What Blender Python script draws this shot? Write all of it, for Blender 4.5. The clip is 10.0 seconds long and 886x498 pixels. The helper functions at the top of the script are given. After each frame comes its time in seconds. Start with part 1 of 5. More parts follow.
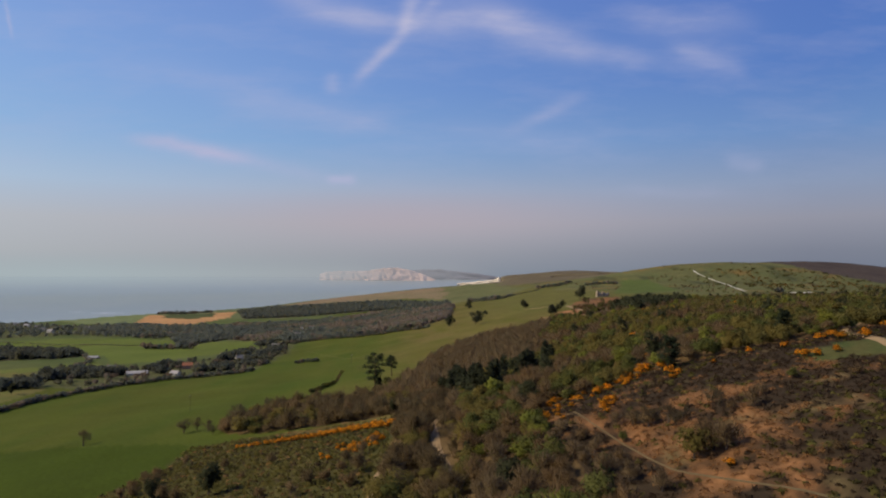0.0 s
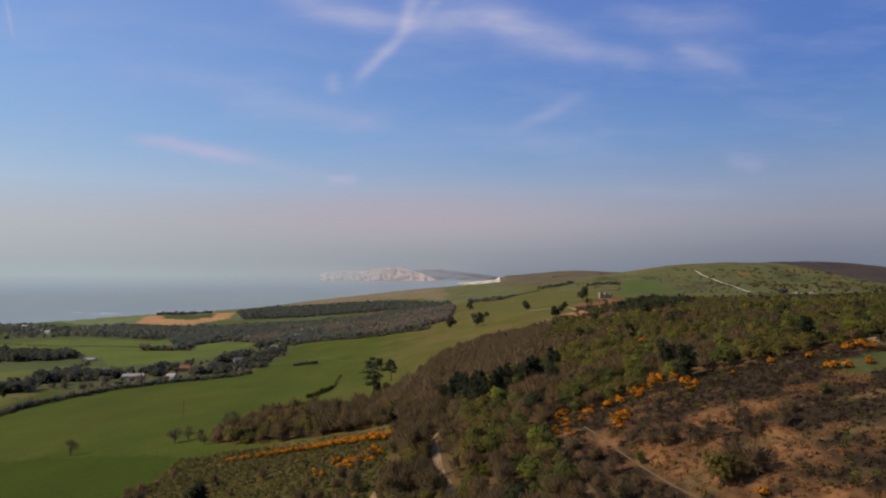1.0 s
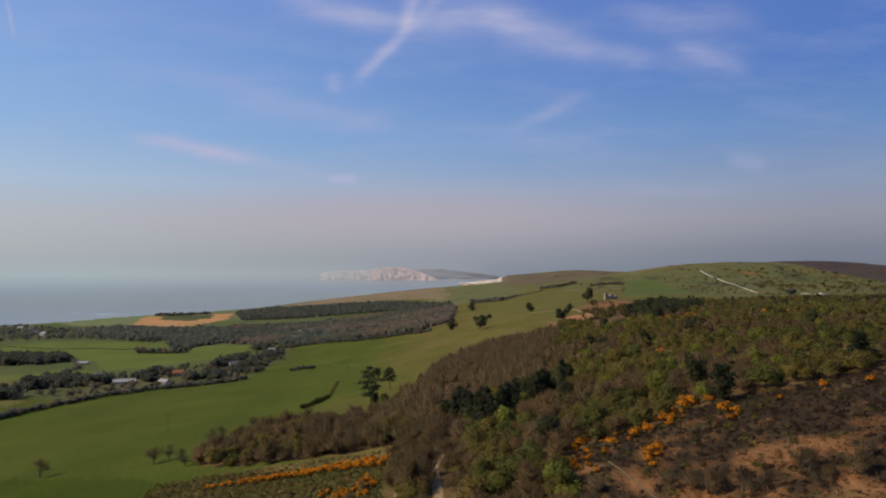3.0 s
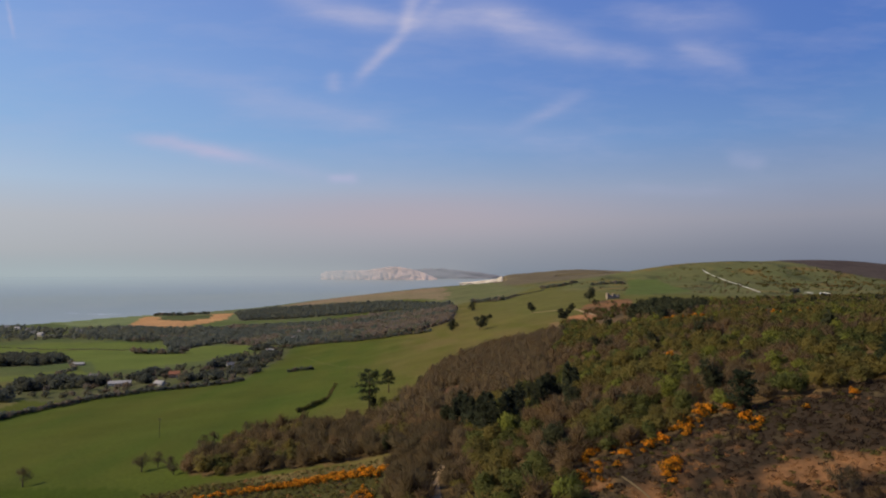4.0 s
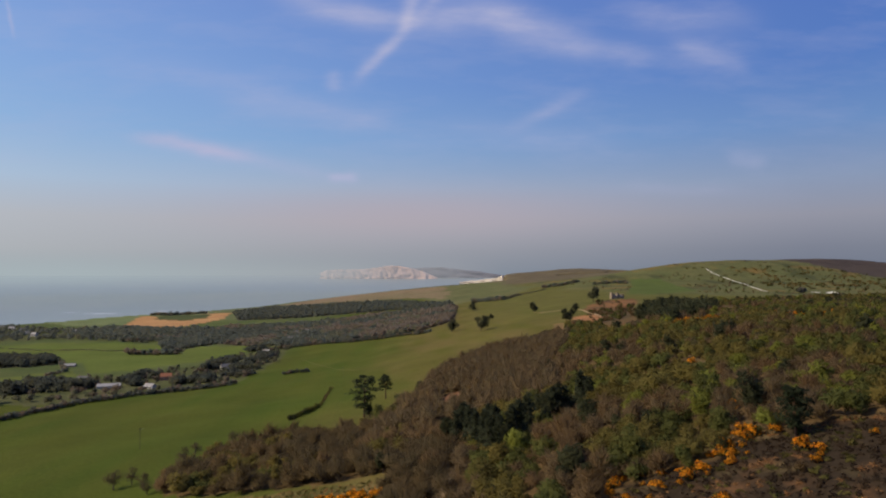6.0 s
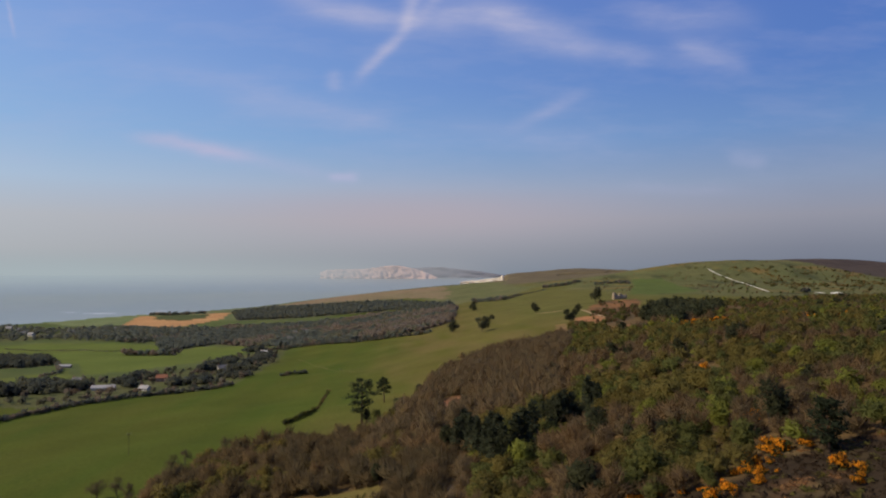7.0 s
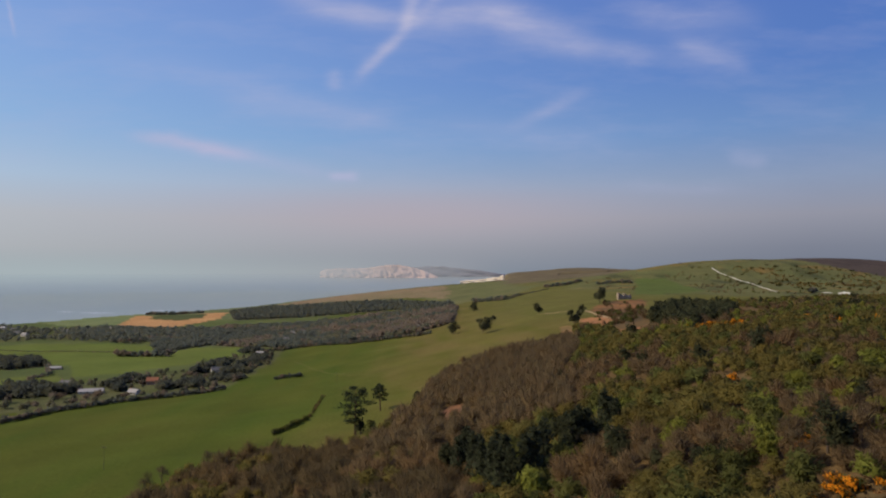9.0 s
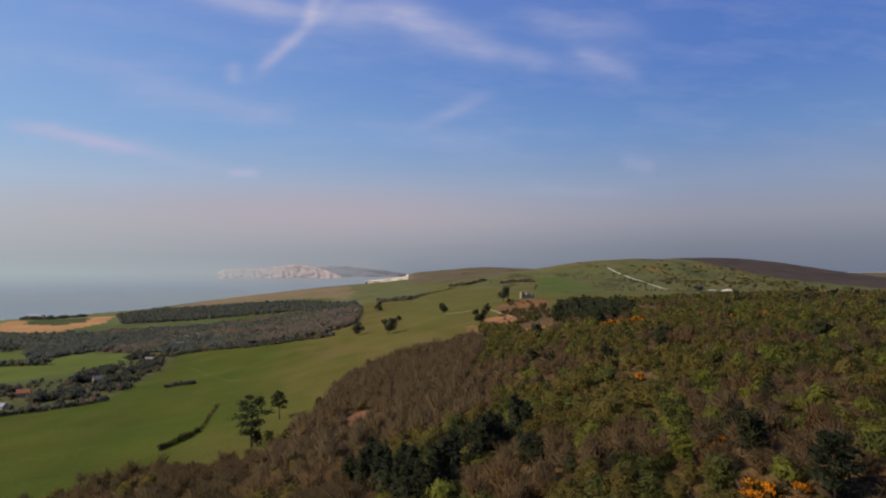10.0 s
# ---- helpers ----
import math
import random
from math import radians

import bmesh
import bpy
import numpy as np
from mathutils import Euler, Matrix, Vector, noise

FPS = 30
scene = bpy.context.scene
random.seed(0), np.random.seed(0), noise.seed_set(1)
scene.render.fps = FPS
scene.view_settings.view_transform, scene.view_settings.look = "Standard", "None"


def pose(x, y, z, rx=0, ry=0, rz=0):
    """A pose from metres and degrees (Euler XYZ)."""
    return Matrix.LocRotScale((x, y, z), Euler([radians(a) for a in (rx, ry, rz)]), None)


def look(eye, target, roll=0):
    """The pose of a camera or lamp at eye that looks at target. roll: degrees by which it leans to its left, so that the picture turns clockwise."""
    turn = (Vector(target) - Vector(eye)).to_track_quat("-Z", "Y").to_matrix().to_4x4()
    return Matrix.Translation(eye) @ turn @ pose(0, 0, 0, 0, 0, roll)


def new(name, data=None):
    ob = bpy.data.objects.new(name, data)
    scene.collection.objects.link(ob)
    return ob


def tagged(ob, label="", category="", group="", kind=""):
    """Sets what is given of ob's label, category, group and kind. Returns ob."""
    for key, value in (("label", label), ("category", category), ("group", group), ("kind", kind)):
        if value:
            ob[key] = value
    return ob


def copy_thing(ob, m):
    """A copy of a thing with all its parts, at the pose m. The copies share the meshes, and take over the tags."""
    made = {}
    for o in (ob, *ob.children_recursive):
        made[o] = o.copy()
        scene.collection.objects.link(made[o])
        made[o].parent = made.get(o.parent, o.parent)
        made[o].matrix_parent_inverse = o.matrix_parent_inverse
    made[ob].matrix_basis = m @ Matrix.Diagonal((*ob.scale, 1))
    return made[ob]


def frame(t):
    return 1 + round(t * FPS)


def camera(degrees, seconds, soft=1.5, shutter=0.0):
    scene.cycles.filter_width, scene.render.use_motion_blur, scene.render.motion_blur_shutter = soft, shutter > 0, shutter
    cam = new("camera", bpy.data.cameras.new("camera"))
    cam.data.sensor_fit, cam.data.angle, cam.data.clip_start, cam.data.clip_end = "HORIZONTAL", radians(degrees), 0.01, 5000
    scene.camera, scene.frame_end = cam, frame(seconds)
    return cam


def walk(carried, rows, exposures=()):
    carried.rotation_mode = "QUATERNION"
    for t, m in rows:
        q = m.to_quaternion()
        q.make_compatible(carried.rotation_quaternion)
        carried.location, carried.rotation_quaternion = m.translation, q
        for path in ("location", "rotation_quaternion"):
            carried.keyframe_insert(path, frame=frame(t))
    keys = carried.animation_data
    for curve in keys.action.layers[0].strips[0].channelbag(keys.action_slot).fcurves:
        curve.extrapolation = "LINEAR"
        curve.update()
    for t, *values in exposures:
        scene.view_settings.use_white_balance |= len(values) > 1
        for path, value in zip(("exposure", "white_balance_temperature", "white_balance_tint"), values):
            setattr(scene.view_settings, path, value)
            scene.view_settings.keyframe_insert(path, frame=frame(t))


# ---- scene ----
cam = camera(68.56, 10.0, soft=2.1)
PATH = [
    (0, (0.00, 0.00, 132.00), (0.89, 99.91, 136.20), 0.06),
    (0.5, (-0.03, 5.17, 132.67), (0.82, 105.08, 136.87), 0.06),
    (1, (-0.03, 10.32, 133.35), (0.75, 110.22, 137.52), 0.04),
    (1.5, (-0.07, 15.48, 134.06), (0.65, 115.39, 138.21), 0.04),
    (2, (-0.09, 20.55, 134.81), (0.57, 120.46, 138.92), 0.00),
    (2.5, (-0.06, 25.66, 135.46), (0.57, 125.57, 139.54), -0.01),
    (4, (0.04, 40.55, 135.80), (0.64, 140.47, 139.77), -0.10),
    (4.5, (0.12, 45.33, 135.83), (0.72, 145.25, 139.75), -0.11),
    (5, (0.02, 50.32, 135.87), (0.64, 150.24, 139.78), -0.10),
    (5.5, (0.06, 55.17, 135.92), (0.68, 155.09, 139.78), -0.11),
    (7, (0.26, 70.25, 136.09), (0.80, 170.17, 139.88), -0.07),
    (7.5, (0.37, 75.10, 136.14), (0.90, 175.03, 139.91), -0.10),
    (8, (0.43, 80.21, 136.31), (0.93, 180.14, 140.05), -0.07),
    (8.5, (0.53, 84.99, 136.44), (0.99, 184.93, 140.14), -0.06),
    (9, (0.54, 90.00, 136.55), (1.05, 189.93, 140.21), -0.04),
    (9.1, (0.56, 90.99, 136.55), (1.10, 190.92, 140.21), -0.06),
    (9.2, (0.57, 91.98, 136.55), (1.83, 191.90, 140.20), -0.07),
    (9.3, (0.59, 92.97, 136.55), (2.85, 192.87, 140.20), -0.09),
    (9.4, (0.60, 93.95, 136.55), (4.35, 193.82, 140.20), -0.10),
    (9.5, (0.62, 94.94, 136.55), (5.75, 194.75, 140.19), -0.12),
    (9.6, (0.65, 95.97, 136.57), (7.79, 195.64, 140.20), -0.15),
    (9.7, (0.68, 96.99, 136.60), (9.56, 196.53, 140.21), -0.17),
    (9.8, (0.71, 98.01, 136.63), (11.68, 197.34, 140.23), -0.20),
    (9.9, (0.74, 99.03, 136.65), (13.44, 198.16, 140.24), -0.22),
    (10, (0.78, 100.05, 136.68), (15.85, 198.84, 140.25), -0.25),
]
walk(cam, [(t, look(eye, target, roll)) for t, eye, target, roll in PATH])

# ---- sky, sun ----
SUN_AZIMUTH, SUN_ELEVATION = radians(-102), radians(40)     # azimuth from +y, clockwise
world = bpy.data.worlds.new("sky")
scene.world = world
world.use_nodes = True
wt = world.node_tree
wt.nodes.clear()


def math_node(tree, op, a, b=0.5, c=0.5, clamp=False):
    n = tree.nodes.new("ShaderNodeMath")
    n.operation, n.use_clamp = op, clamp
    for k, v in enumerate((a, b, c)):
        if isinstance(v, (int, float)):
            n.inputs[k].default_value = v
        else:
            tree.links.new(v, n.inputs[k])
    return n.outputs[0]


def mix_colour(tree, fac, a, b, blend="MIX"):
    n = tree.nodes.new("ShaderNodeMix")
    n.data_type, n.blend_type = "RGBA", blend
    for k, v in ((0, fac), (6, a), (7, b)):
        if isinstance(v, (int, float)):
            n.inputs[k].default_value = v
        elif isinstance(v, tuple):
            n.inputs[k].default_value = (*v, 1)
        else:
            tree.links.new(v, n.inputs[k])
    return n.outputs[2]


def ramp(tree, fac, stops):
    n = tree.nodes.new("ShaderNodeValToRGB")
    tree.links.new(fac, n.inputs[0])
    while len(n.color_ramp.elements) < len(stops):
        n.color_ramp.elements.new(0.5)
    for e, (at, colour) in zip(n.color_ramp.elements, stops):
        e.position, e.color = at, (*colour, 1)
    return n.outputs[0]


def noise_tex(tree, vector, scale, detail=4.0, rough=0.55):
    n = tree.nodes.new("ShaderNodeTexNoise")
    n.inputs["Scale"].default_value, n.inputs["Detail"].default_value, n.inputs["Roughness"].default_value = scale, detail, rough
    if vector is not None:
        tree.links.new(vector, n.inputs["Vector"])
    return n.outputs[0]


def build_sky():
    t = wt
    sky = t.nodes.new("ShaderNodeTexSky")
    sky.sky_type, sky.sun_disc = "NISHITA", False
    sky.sun_elevation, sky.sun_rotation = SUN_ELEVATION, SUN_AZIMUTH
    sky.air_density, sky.dust_density, sky.ozone_density = 1.0, 2.0, 2.0
    dim = mix_colour(t, 1.0, sky.outputs[0], (0.07, 0.07, 0.07), "MULTIPLY")
    co = t.nodes.new("ShaderNodeTexCoord")
    xyz = t.nodes.new("ShaderNodeSeparateXYZ")
    t.links.new(co.outputs["Generated"], xyz.inputs[0])
    x, y, z = xyz.outputs
    # haze thickens towards the horizon, paler on the seaward side
    blue = ramp(t, math_node(t, "MAXIMUM", z, 0.0), SKY_STOPS)
    side = math_node(t, "MULTIPLY_ADD", x, -0.9, 0.45, clamp=True)
    pale = ramp(t, math_node(t, "MAXIMUM", z, 0.0), SKY_STOPS_SEAWARD)
    air = mix_colour(t, side, blue, pale)
    # a rosy belt of haze over the bay
    across = math_node(t, "MULTIPLY_ADD", x, 3.0, 0.12)
    height = math_node(t, "MULTIPLY_ADD", z, 24.0, -2.2)
    belt = math_node(t, "EXPONENT", math_node(t, "MULTIPLY", math_node(t, "MULTIPLY_ADD", across, across, math_node(t, "MULTIPLY", height, height)), -1.0))
    air = mix_colour(t, math_node(t, "MULTIPLY", belt, 0.6), air, (0.49, 0.40, 0.45))
    base = mix_colour(t, 0.9, dim, air)
    # cirrus on the flat of the high air: u, v run across and up
    front = math_node(t, "MAXIMUM", y, 0.05)
    u, v = math_node(t, "DIVIDE", x, front), math_node(t, "DIVIDE", z, front)
    flat = t.nodes.new("ShaderNodeCombineXYZ")
    t.links.new(u, flat.inputs[0]), t.links.new(v, flat.inputs[1])
    warp = math_node(t, "MULTIPLY_ADD", noise_tex(t, flat.outputs[0], 9.0, 3.0), 0.05, -0.025)
    streaks = 0.0
    for u1, v1, u2, v2, wide, strong in CIRRUS:
        length, angle = math.hypot(u2 - u1, v2 - v1), math.atan2(v2 - v1, u2 - u1)
        c, s = math.cos(angle), math.sin(angle)
        mu, mv = (u1 + u2) / 2, (v1 + v2) / 2
        along = math_node(t, "MULTIPLY_ADD", u, c * 2 / length, -(mu * c + mv * s) * 2 / length)
        along = math_node(t, "MULTIPLY_ADD", v, s * 2 / length, along)
        across = math_node(t, "MULTIPLY_ADD", u, -s / wide, (mu * s - mv * c) / wide)
        across = math_node(t, "MULTIPLY_ADD", v, c / wide, across)
        across = math_node(t, "MULTIPLY_ADD", warp, 0.45 / wide, across)
        fade = math_node(t, "POWER", math_node(t, "ABSOLUTE", along), 4.0)
        soft = math_node(t, "MULTIPLY_ADD", across, across, fade)
        body = math_node(t, "EXPONENT", math_node(t, "MULTIPLY", soft, -1.0))
        streaks = math_node(t, "MULTIPLY_ADD", body, strong, streaks)
    stretch = t.nodes.new("ShaderNodeMapping")
    stretch.inputs["Rotation"].default_value, stretch.inputs["Scale"].default_value = (0, 0, 0.35), (2.2, 9.0, 1.0)
    t.links.new(flat.outputs[0], stretch.inputs[0])
    wisps = noise_tex(t, stretch.outputs[0], 2.2, 6.0, 0.62)
    grain = math_node(t, "MULTIPLY_ADD", wisps, 1.5, 0.05, clamp=True)
    veil = math_node(t, "MULTIPLY", math_node(t, "MULTIPLY_ADD", wisps, 2.6, -1.2, clamp=True), 0.22)
    cover = math_node(t, "ADD", math_node(t, "MULTIPLY", math_node(t, "MULTIPLY", streaks, 0.72), grain), veil, clamp=True)
    above = math_node(t, "MULTIPLY", math_node(t, "MULTIPLY_ADD", z, 9.0, -0.7, clamp=True), cover)
    final = mix_colour(t, above, base, (0.455, 0.465, 0.655))
    back = t.nodes.new("ShaderNodeBackground")
    t.links.new(final, back.inputs[0])
    back.inputs[1].default_value = 1.0
    out = t.nodes.new("ShaderNodeOutputWorld")
    t.links.new(back.outputs[0], out.inputs[0])


SKY_STOPS = [(0.0, (0.17, 0.20, 0.27)), (0.035, (0.20, 0.22, 0.29)), (0.08, (0.290, 0.295, 0.370)), (0.13, (0.25, 0.32, 0.48)),
             (0.20, (0.15, 0.275, 0.555)), (0.28, (0.097, 0.208, 0.55)), (0.40, (0.084, 0.174, 0.53)), (1.0, (0.06, 0.13, 0.45))]
SKY_STOPS_SEAWARD = [(0.0, (0.37, 0.42, 0.46)), (0.035, (0.45, 0.475, 0.51)), (0.08, (0.48, 0.51, 0.56)), (0.13, (0.42, 0.55, 0.72)),
                     (0.20, (0.29, 0.475, 0.76)), (0.28, (0.250, 0.42, 0.76)), (0.40, (0.210, 0.345, 0.72)), (1.0, (0.07, 0.15, 0.48))]
CIRRUS = [
    (-0.251, 0.438, -0.066, 0.392, 0.0210, 0.85), (0.076, 0.404, 0.235, 0.351, 0.0230, 0.95), (-0.066, 0.392, 0.093, 0.399, 0.0220, 0.55),
    (0.208, 0.354, 0.323, 0.337, 0.0160, 0.6), (-0.034, 0.443, -0.055, 0.378, 0.0125, 0.8), (-0.051, 0.385, -0.125, 0.305, 0.0095, 0.85),
    (0.306, 0.401, 0.493, 0.399, 0.0191, 0.36), (0.368, 0.364, 0.478, 0.320, 0.0170, 0.42), (-0.462, 0.210, -0.287, 0.180, 0.0110, 1.4),
    (-0.300, 0.186, -0.169, 0.149, 0.0130, 0.55), (-0.328, 0.272, -0.074, 0.234, 0.0200, 0.5), (0.115, 0.229, 0.227, 0.281, 0.0110, 0.45),
]
CIRRUS_SMALL = [
    (-0.171, 0.148, -0.127, 0.145, 0.0070, 1.7), (0.294, 0.133, 0.448, 0.126, 0.0090, 0.6), (-0.164, 0.317, -0.160, 0.284, 0.0120, 0.45),
    (-0.674, 0.433, -0.662, 0.371, 0.0035, 0.5), (0.449, 0.182, 0.506, 0.168, 0.0130, 0.5), (-0.02, 0.428, 0.14, 0.405, 0.0330, 0.42),
    (0.008, 0.443, -0.040, 0.385, 0.0100, 0.4), (0.300, 0.385, 0.490, 0.365, 0.0480, 0.13), (0.000, 0.225, 0.280, 0.205, 0.0200, 0.3),
    (-0.500, 0.330, -0.250, 0.290, 0.0220, 0.22),
]
CIRRUS = CIRRUS + CIRRUS_SMALL
build_sky()

sun = new("sun", bpy.data.lights.new("sun", "SUN"))
sun.data.energy, sun.data.angle, sun.data.color = 3.9, radians(0.6), (1.0, 0.88, 0.68)
toward = Vector((math.sin(SUN_AZIMUTH) * math.cos(SUN_ELEVATION), math.cos(SUN_AZIMUTH) * math.cos(SUN_ELEVATION), math.sin(SUN_ELEVATION)))
sun.matrix_world = look(toward * 50 + Vector((0, 0, 300)), (0, 0, 300))


# ---- materials ----
def material(name, rough=0.9):
    m = bpy.data.materials.new(name)
    m.use_nodes = True
    t = m.node_tree
    b = t.nodes["Principled BSDF"]
    b.inputs["Roughness"].default_value = rough
    b.inputs["Specular IOR Level"].default_value = 0.02
    return m, t, b


def painted(name, scale_fine, scale_wide, fine=0.5, wide=0.35, rough=0.95, bump=0.0, per_object=0.0):
    """Colour from the mesh's own colours, broken up at two scales."""
    m, t, b = material(name, rough)
    at = t.nodes.new("ShaderNodeAttribute")
    at.attribute_name = "Col"
    geo = t.nodes.new("ShaderNodeNewGeometry")
    small, large = noise_tex(t, geo.outputs["Position"], scale_fine, 5.0, 0.65), noise_tex(t, geo.outputs["Position"], scale_wide, 3.0)
    k = math_node(t, "MULTIPLY_ADD", small, fine * 2, 1 - fine)
    k = math_node(t, "MULTIPLY", k, math_node(t, "MULTIPLY_ADD", large, wide * 2, 1 - wide))
    if per_object:
        info = t.nodes.new("ShaderNodeObjectInfo")
        k = math_node(t, "MULTIPLY", k, math_node(t, "MULTIPLY_ADD", info.outputs["Random"], per_object, 1 - per_object / 2))
    grey = t.nodes.new("ShaderNodeCombineXYZ")
    for i in range(3):
        t.links.new(k, grey.inputs[i])
    t.links.new(mix_colour(t, 1.0, at.outputs["Color"], grey.outputs[0], "MULTIPLY"), b.inputs["Base Color"])
    if bump:
        bm = t.nodes.new("ShaderNodeBump")
        bm.inputs["Strength"].default_value, bm.inputs["Distance"].default_value = 1.0, bump
        t.links.new(small, bm.inputs["Height"])
        t.links.new(bm.outputs[0], b.inputs["Normal"])
    return m


def plain(name, colour, scale, amount=0.3, rough=0.85, bump=0.0, metal=0.0):
    m, t, b = material(name, rough)
    geo = t.nodes.new("ShaderNodeNewGeometry")
    small, large = noise_tex(t, geo.outputs["Position"], scale, 6.0, 0.65), noise_tex(t, geo.outputs["Position"], scale * 0.15, 3.0)
    k = math_node(t, "MULTIPLY_ADD", small, amount * 2, 1 - amount)
    k = math_node(t, "MULTIPLY", k, math_node(t, "MULTIPLY_ADD", large, amount * 2, 1 - amount))
    grey = t.nodes.new("ShaderNodeCombineXYZ")
    for i in range(3):
        t.links.new(k, grey.inputs[i])
    t.links.new(mix_colour(t, 1.0, colour, grey.outputs[0], "MULTIPLY"), b.inputs["Base Color"])
    b.inputs["Metallic"].default_value = metal
    if bump:
        bm = t.nodes.new("ShaderNodeBump")
        bm.inputs["Strength"].default_value, bm.inputs["Distance"].default_value = 1.0, bump
        t.links.new(small, bm.inputs["Height"])
        t.links.new(bm.outputs[0], b.inputs["Normal"])
    return m


def let_light_through(m, share):
    """Thin leaves and twigs pass a part of the light on."""
    t = m.node_tree
    b, out = t.nodes["Principled BSDF"], t.nodes["Material Output"]
    thin, blend = t.nodes.new("ShaderNodeBsdfTranslucent"), t.nodes.new("ShaderNodeMixShader")
    t.links.new(b.inputs["Base Color"].links[0].from_socket, thin.inputs["Color"])
    blend.inputs[0].default_value = share
    t.links.new(b.outputs[0], blend.inputs[1]), t.links.new(thin.outputs[0], blend.inputs[2])
    t.links.new(blend.outputs[0], out.inputs["Surface"])
    return m


GROUND = painted("turf_and_soil", 0.75, 0.02, 0.58, 0.30, bump=0.25)
FOLIAGE = let_light_through(painted("twigs_and_leaves", 1.3, 0.08, 0.2, 0.25, rough=0.85, per_object=0.2), 0.5)
BARK = plain("bark", (0.085, 0.065, 0.05), 3.0)
PINE_BARK = plain("pine_bark", (0.10, 0.062, 0.042), 3.0)
TRODDEN = plain("trodden_sandy_path", (0.30, 0.20, 0.10), 1.2, 0.3)
CUT_SOIL = plain("pale_cut_soil", (0.34, 0.235, 0.13), 0.6, 0.25)
FAINT = plain("faintly_worn_turf", (0.145, 0.115, 0.045), 1.2, 0.3)
FOOTPATH = plain("trodden_dark_soil", (0.118, 0.086, 0.045), 1.2, 0.3)
CHALK = plain("chalk", (0.60, 0.55, 0.45), 0.3, 0.35, bump=0.4)
# duller and pinker than bare chalk: distance haze is in the base colour
FAR_CHALK = plain("haze_tinted_chalk", (0.70, 0.465, 0.365), 0.030, 0.42, bump=5.0)
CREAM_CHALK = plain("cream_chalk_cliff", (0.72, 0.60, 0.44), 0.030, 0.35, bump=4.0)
# turf greyed to the haze colour, not its own green
FAR_TURF = plain("haze_tinted_far_down", (0.20, 0.19, 0.195), 0.004, 0.1)
STONE = plain("grey_stone_wall", (0.33, 0.25, 0.17), 1.5, 0.25)
BRICK = plain("brick_wall", (0.30, 0.17, 0.11), 2.0, 0.25)
RENDERED = plain("pale_rendered_wall", (0.42, 0.375, 0.30), 1.0, 0.15)
SLATE = plain("slate_roof", (0.15, 0.14, 0.13), 1.5, 0.2)
CLAY = plain("clay_tile_roof", (0.27, 0.115, 0.065), 1.5, 0.25)
PALE_ROOF = plain("pale_sheet_roof", (0.34, 0.31, 0.28), 0.8, 0.2)
PANE = plain("window_glass", (0.03, 0.035, 0.04), 2.0, 0.1, rough=0.1)
WOODWORK = plain("painted_wood", (0.6, 0.58, 0.52), 4.0, 0.1)


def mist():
    """Glowing sheet for sea haze far out: thickest at the horizon, thinning up and down, and inland."""
    m, t, b = material("glowing_sea_haze", 1.0)
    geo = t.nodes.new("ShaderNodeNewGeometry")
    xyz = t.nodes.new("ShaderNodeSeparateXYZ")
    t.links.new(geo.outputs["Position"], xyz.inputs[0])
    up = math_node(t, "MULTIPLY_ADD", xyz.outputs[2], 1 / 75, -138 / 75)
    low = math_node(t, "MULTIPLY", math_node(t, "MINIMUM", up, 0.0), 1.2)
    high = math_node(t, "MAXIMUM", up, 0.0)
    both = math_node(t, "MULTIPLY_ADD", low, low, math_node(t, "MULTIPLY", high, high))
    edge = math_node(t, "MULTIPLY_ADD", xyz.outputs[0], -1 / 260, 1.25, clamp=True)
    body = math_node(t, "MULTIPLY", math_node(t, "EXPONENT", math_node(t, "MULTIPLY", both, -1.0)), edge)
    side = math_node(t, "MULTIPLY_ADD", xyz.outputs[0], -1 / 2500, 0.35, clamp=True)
    # the haze is emission blended with transparency, lit by nothing else
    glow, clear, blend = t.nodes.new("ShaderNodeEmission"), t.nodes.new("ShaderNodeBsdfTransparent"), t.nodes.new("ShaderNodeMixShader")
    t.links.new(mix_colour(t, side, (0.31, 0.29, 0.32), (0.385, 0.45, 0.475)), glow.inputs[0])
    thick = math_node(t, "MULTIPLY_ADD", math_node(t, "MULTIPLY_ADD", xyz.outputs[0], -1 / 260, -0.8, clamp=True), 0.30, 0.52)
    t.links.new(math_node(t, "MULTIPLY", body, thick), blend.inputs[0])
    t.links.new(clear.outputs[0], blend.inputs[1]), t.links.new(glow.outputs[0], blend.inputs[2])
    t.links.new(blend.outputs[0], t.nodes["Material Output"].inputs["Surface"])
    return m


HAZE_GLOW = mist()
FOAM = plain("surf_foam", (0.55, 0.57, 0.57), 0.05, 0.25)


def sea_water():
    m, t, b = material("sea_water", 0.42)
    geo = t.nodes.new("ShaderNodeNewGeometry")
    swell = noise_tex(t, geo.outputs["Position"], 0.004, 4.0)
    b.inputs["Specular IOR Level"].default_value = 0.5
    # silty water, its base colour lightened further to stand for sea haze
    t.links.new(mix_colour(t, swell, (0.215, 0.255, 0.235), (0.285, 0.305, 0.255)), b.inputs["Base Color"])
    wave = noise_tex(t, geo.outputs["Position"], 0.05, 5.0, 0.7)
    bm = t.nodes.new("ShaderNodeBump")
    bm.inputs["Strength"].default_value, bm.inputs["Distance"].default_value = 0.5, 2.0
    t.links.new(wave, bm.inputs["Height"])
    t.links.new(bm.outputs[0], b.inputs["Normal"])
    return m


WATER = sea_water()

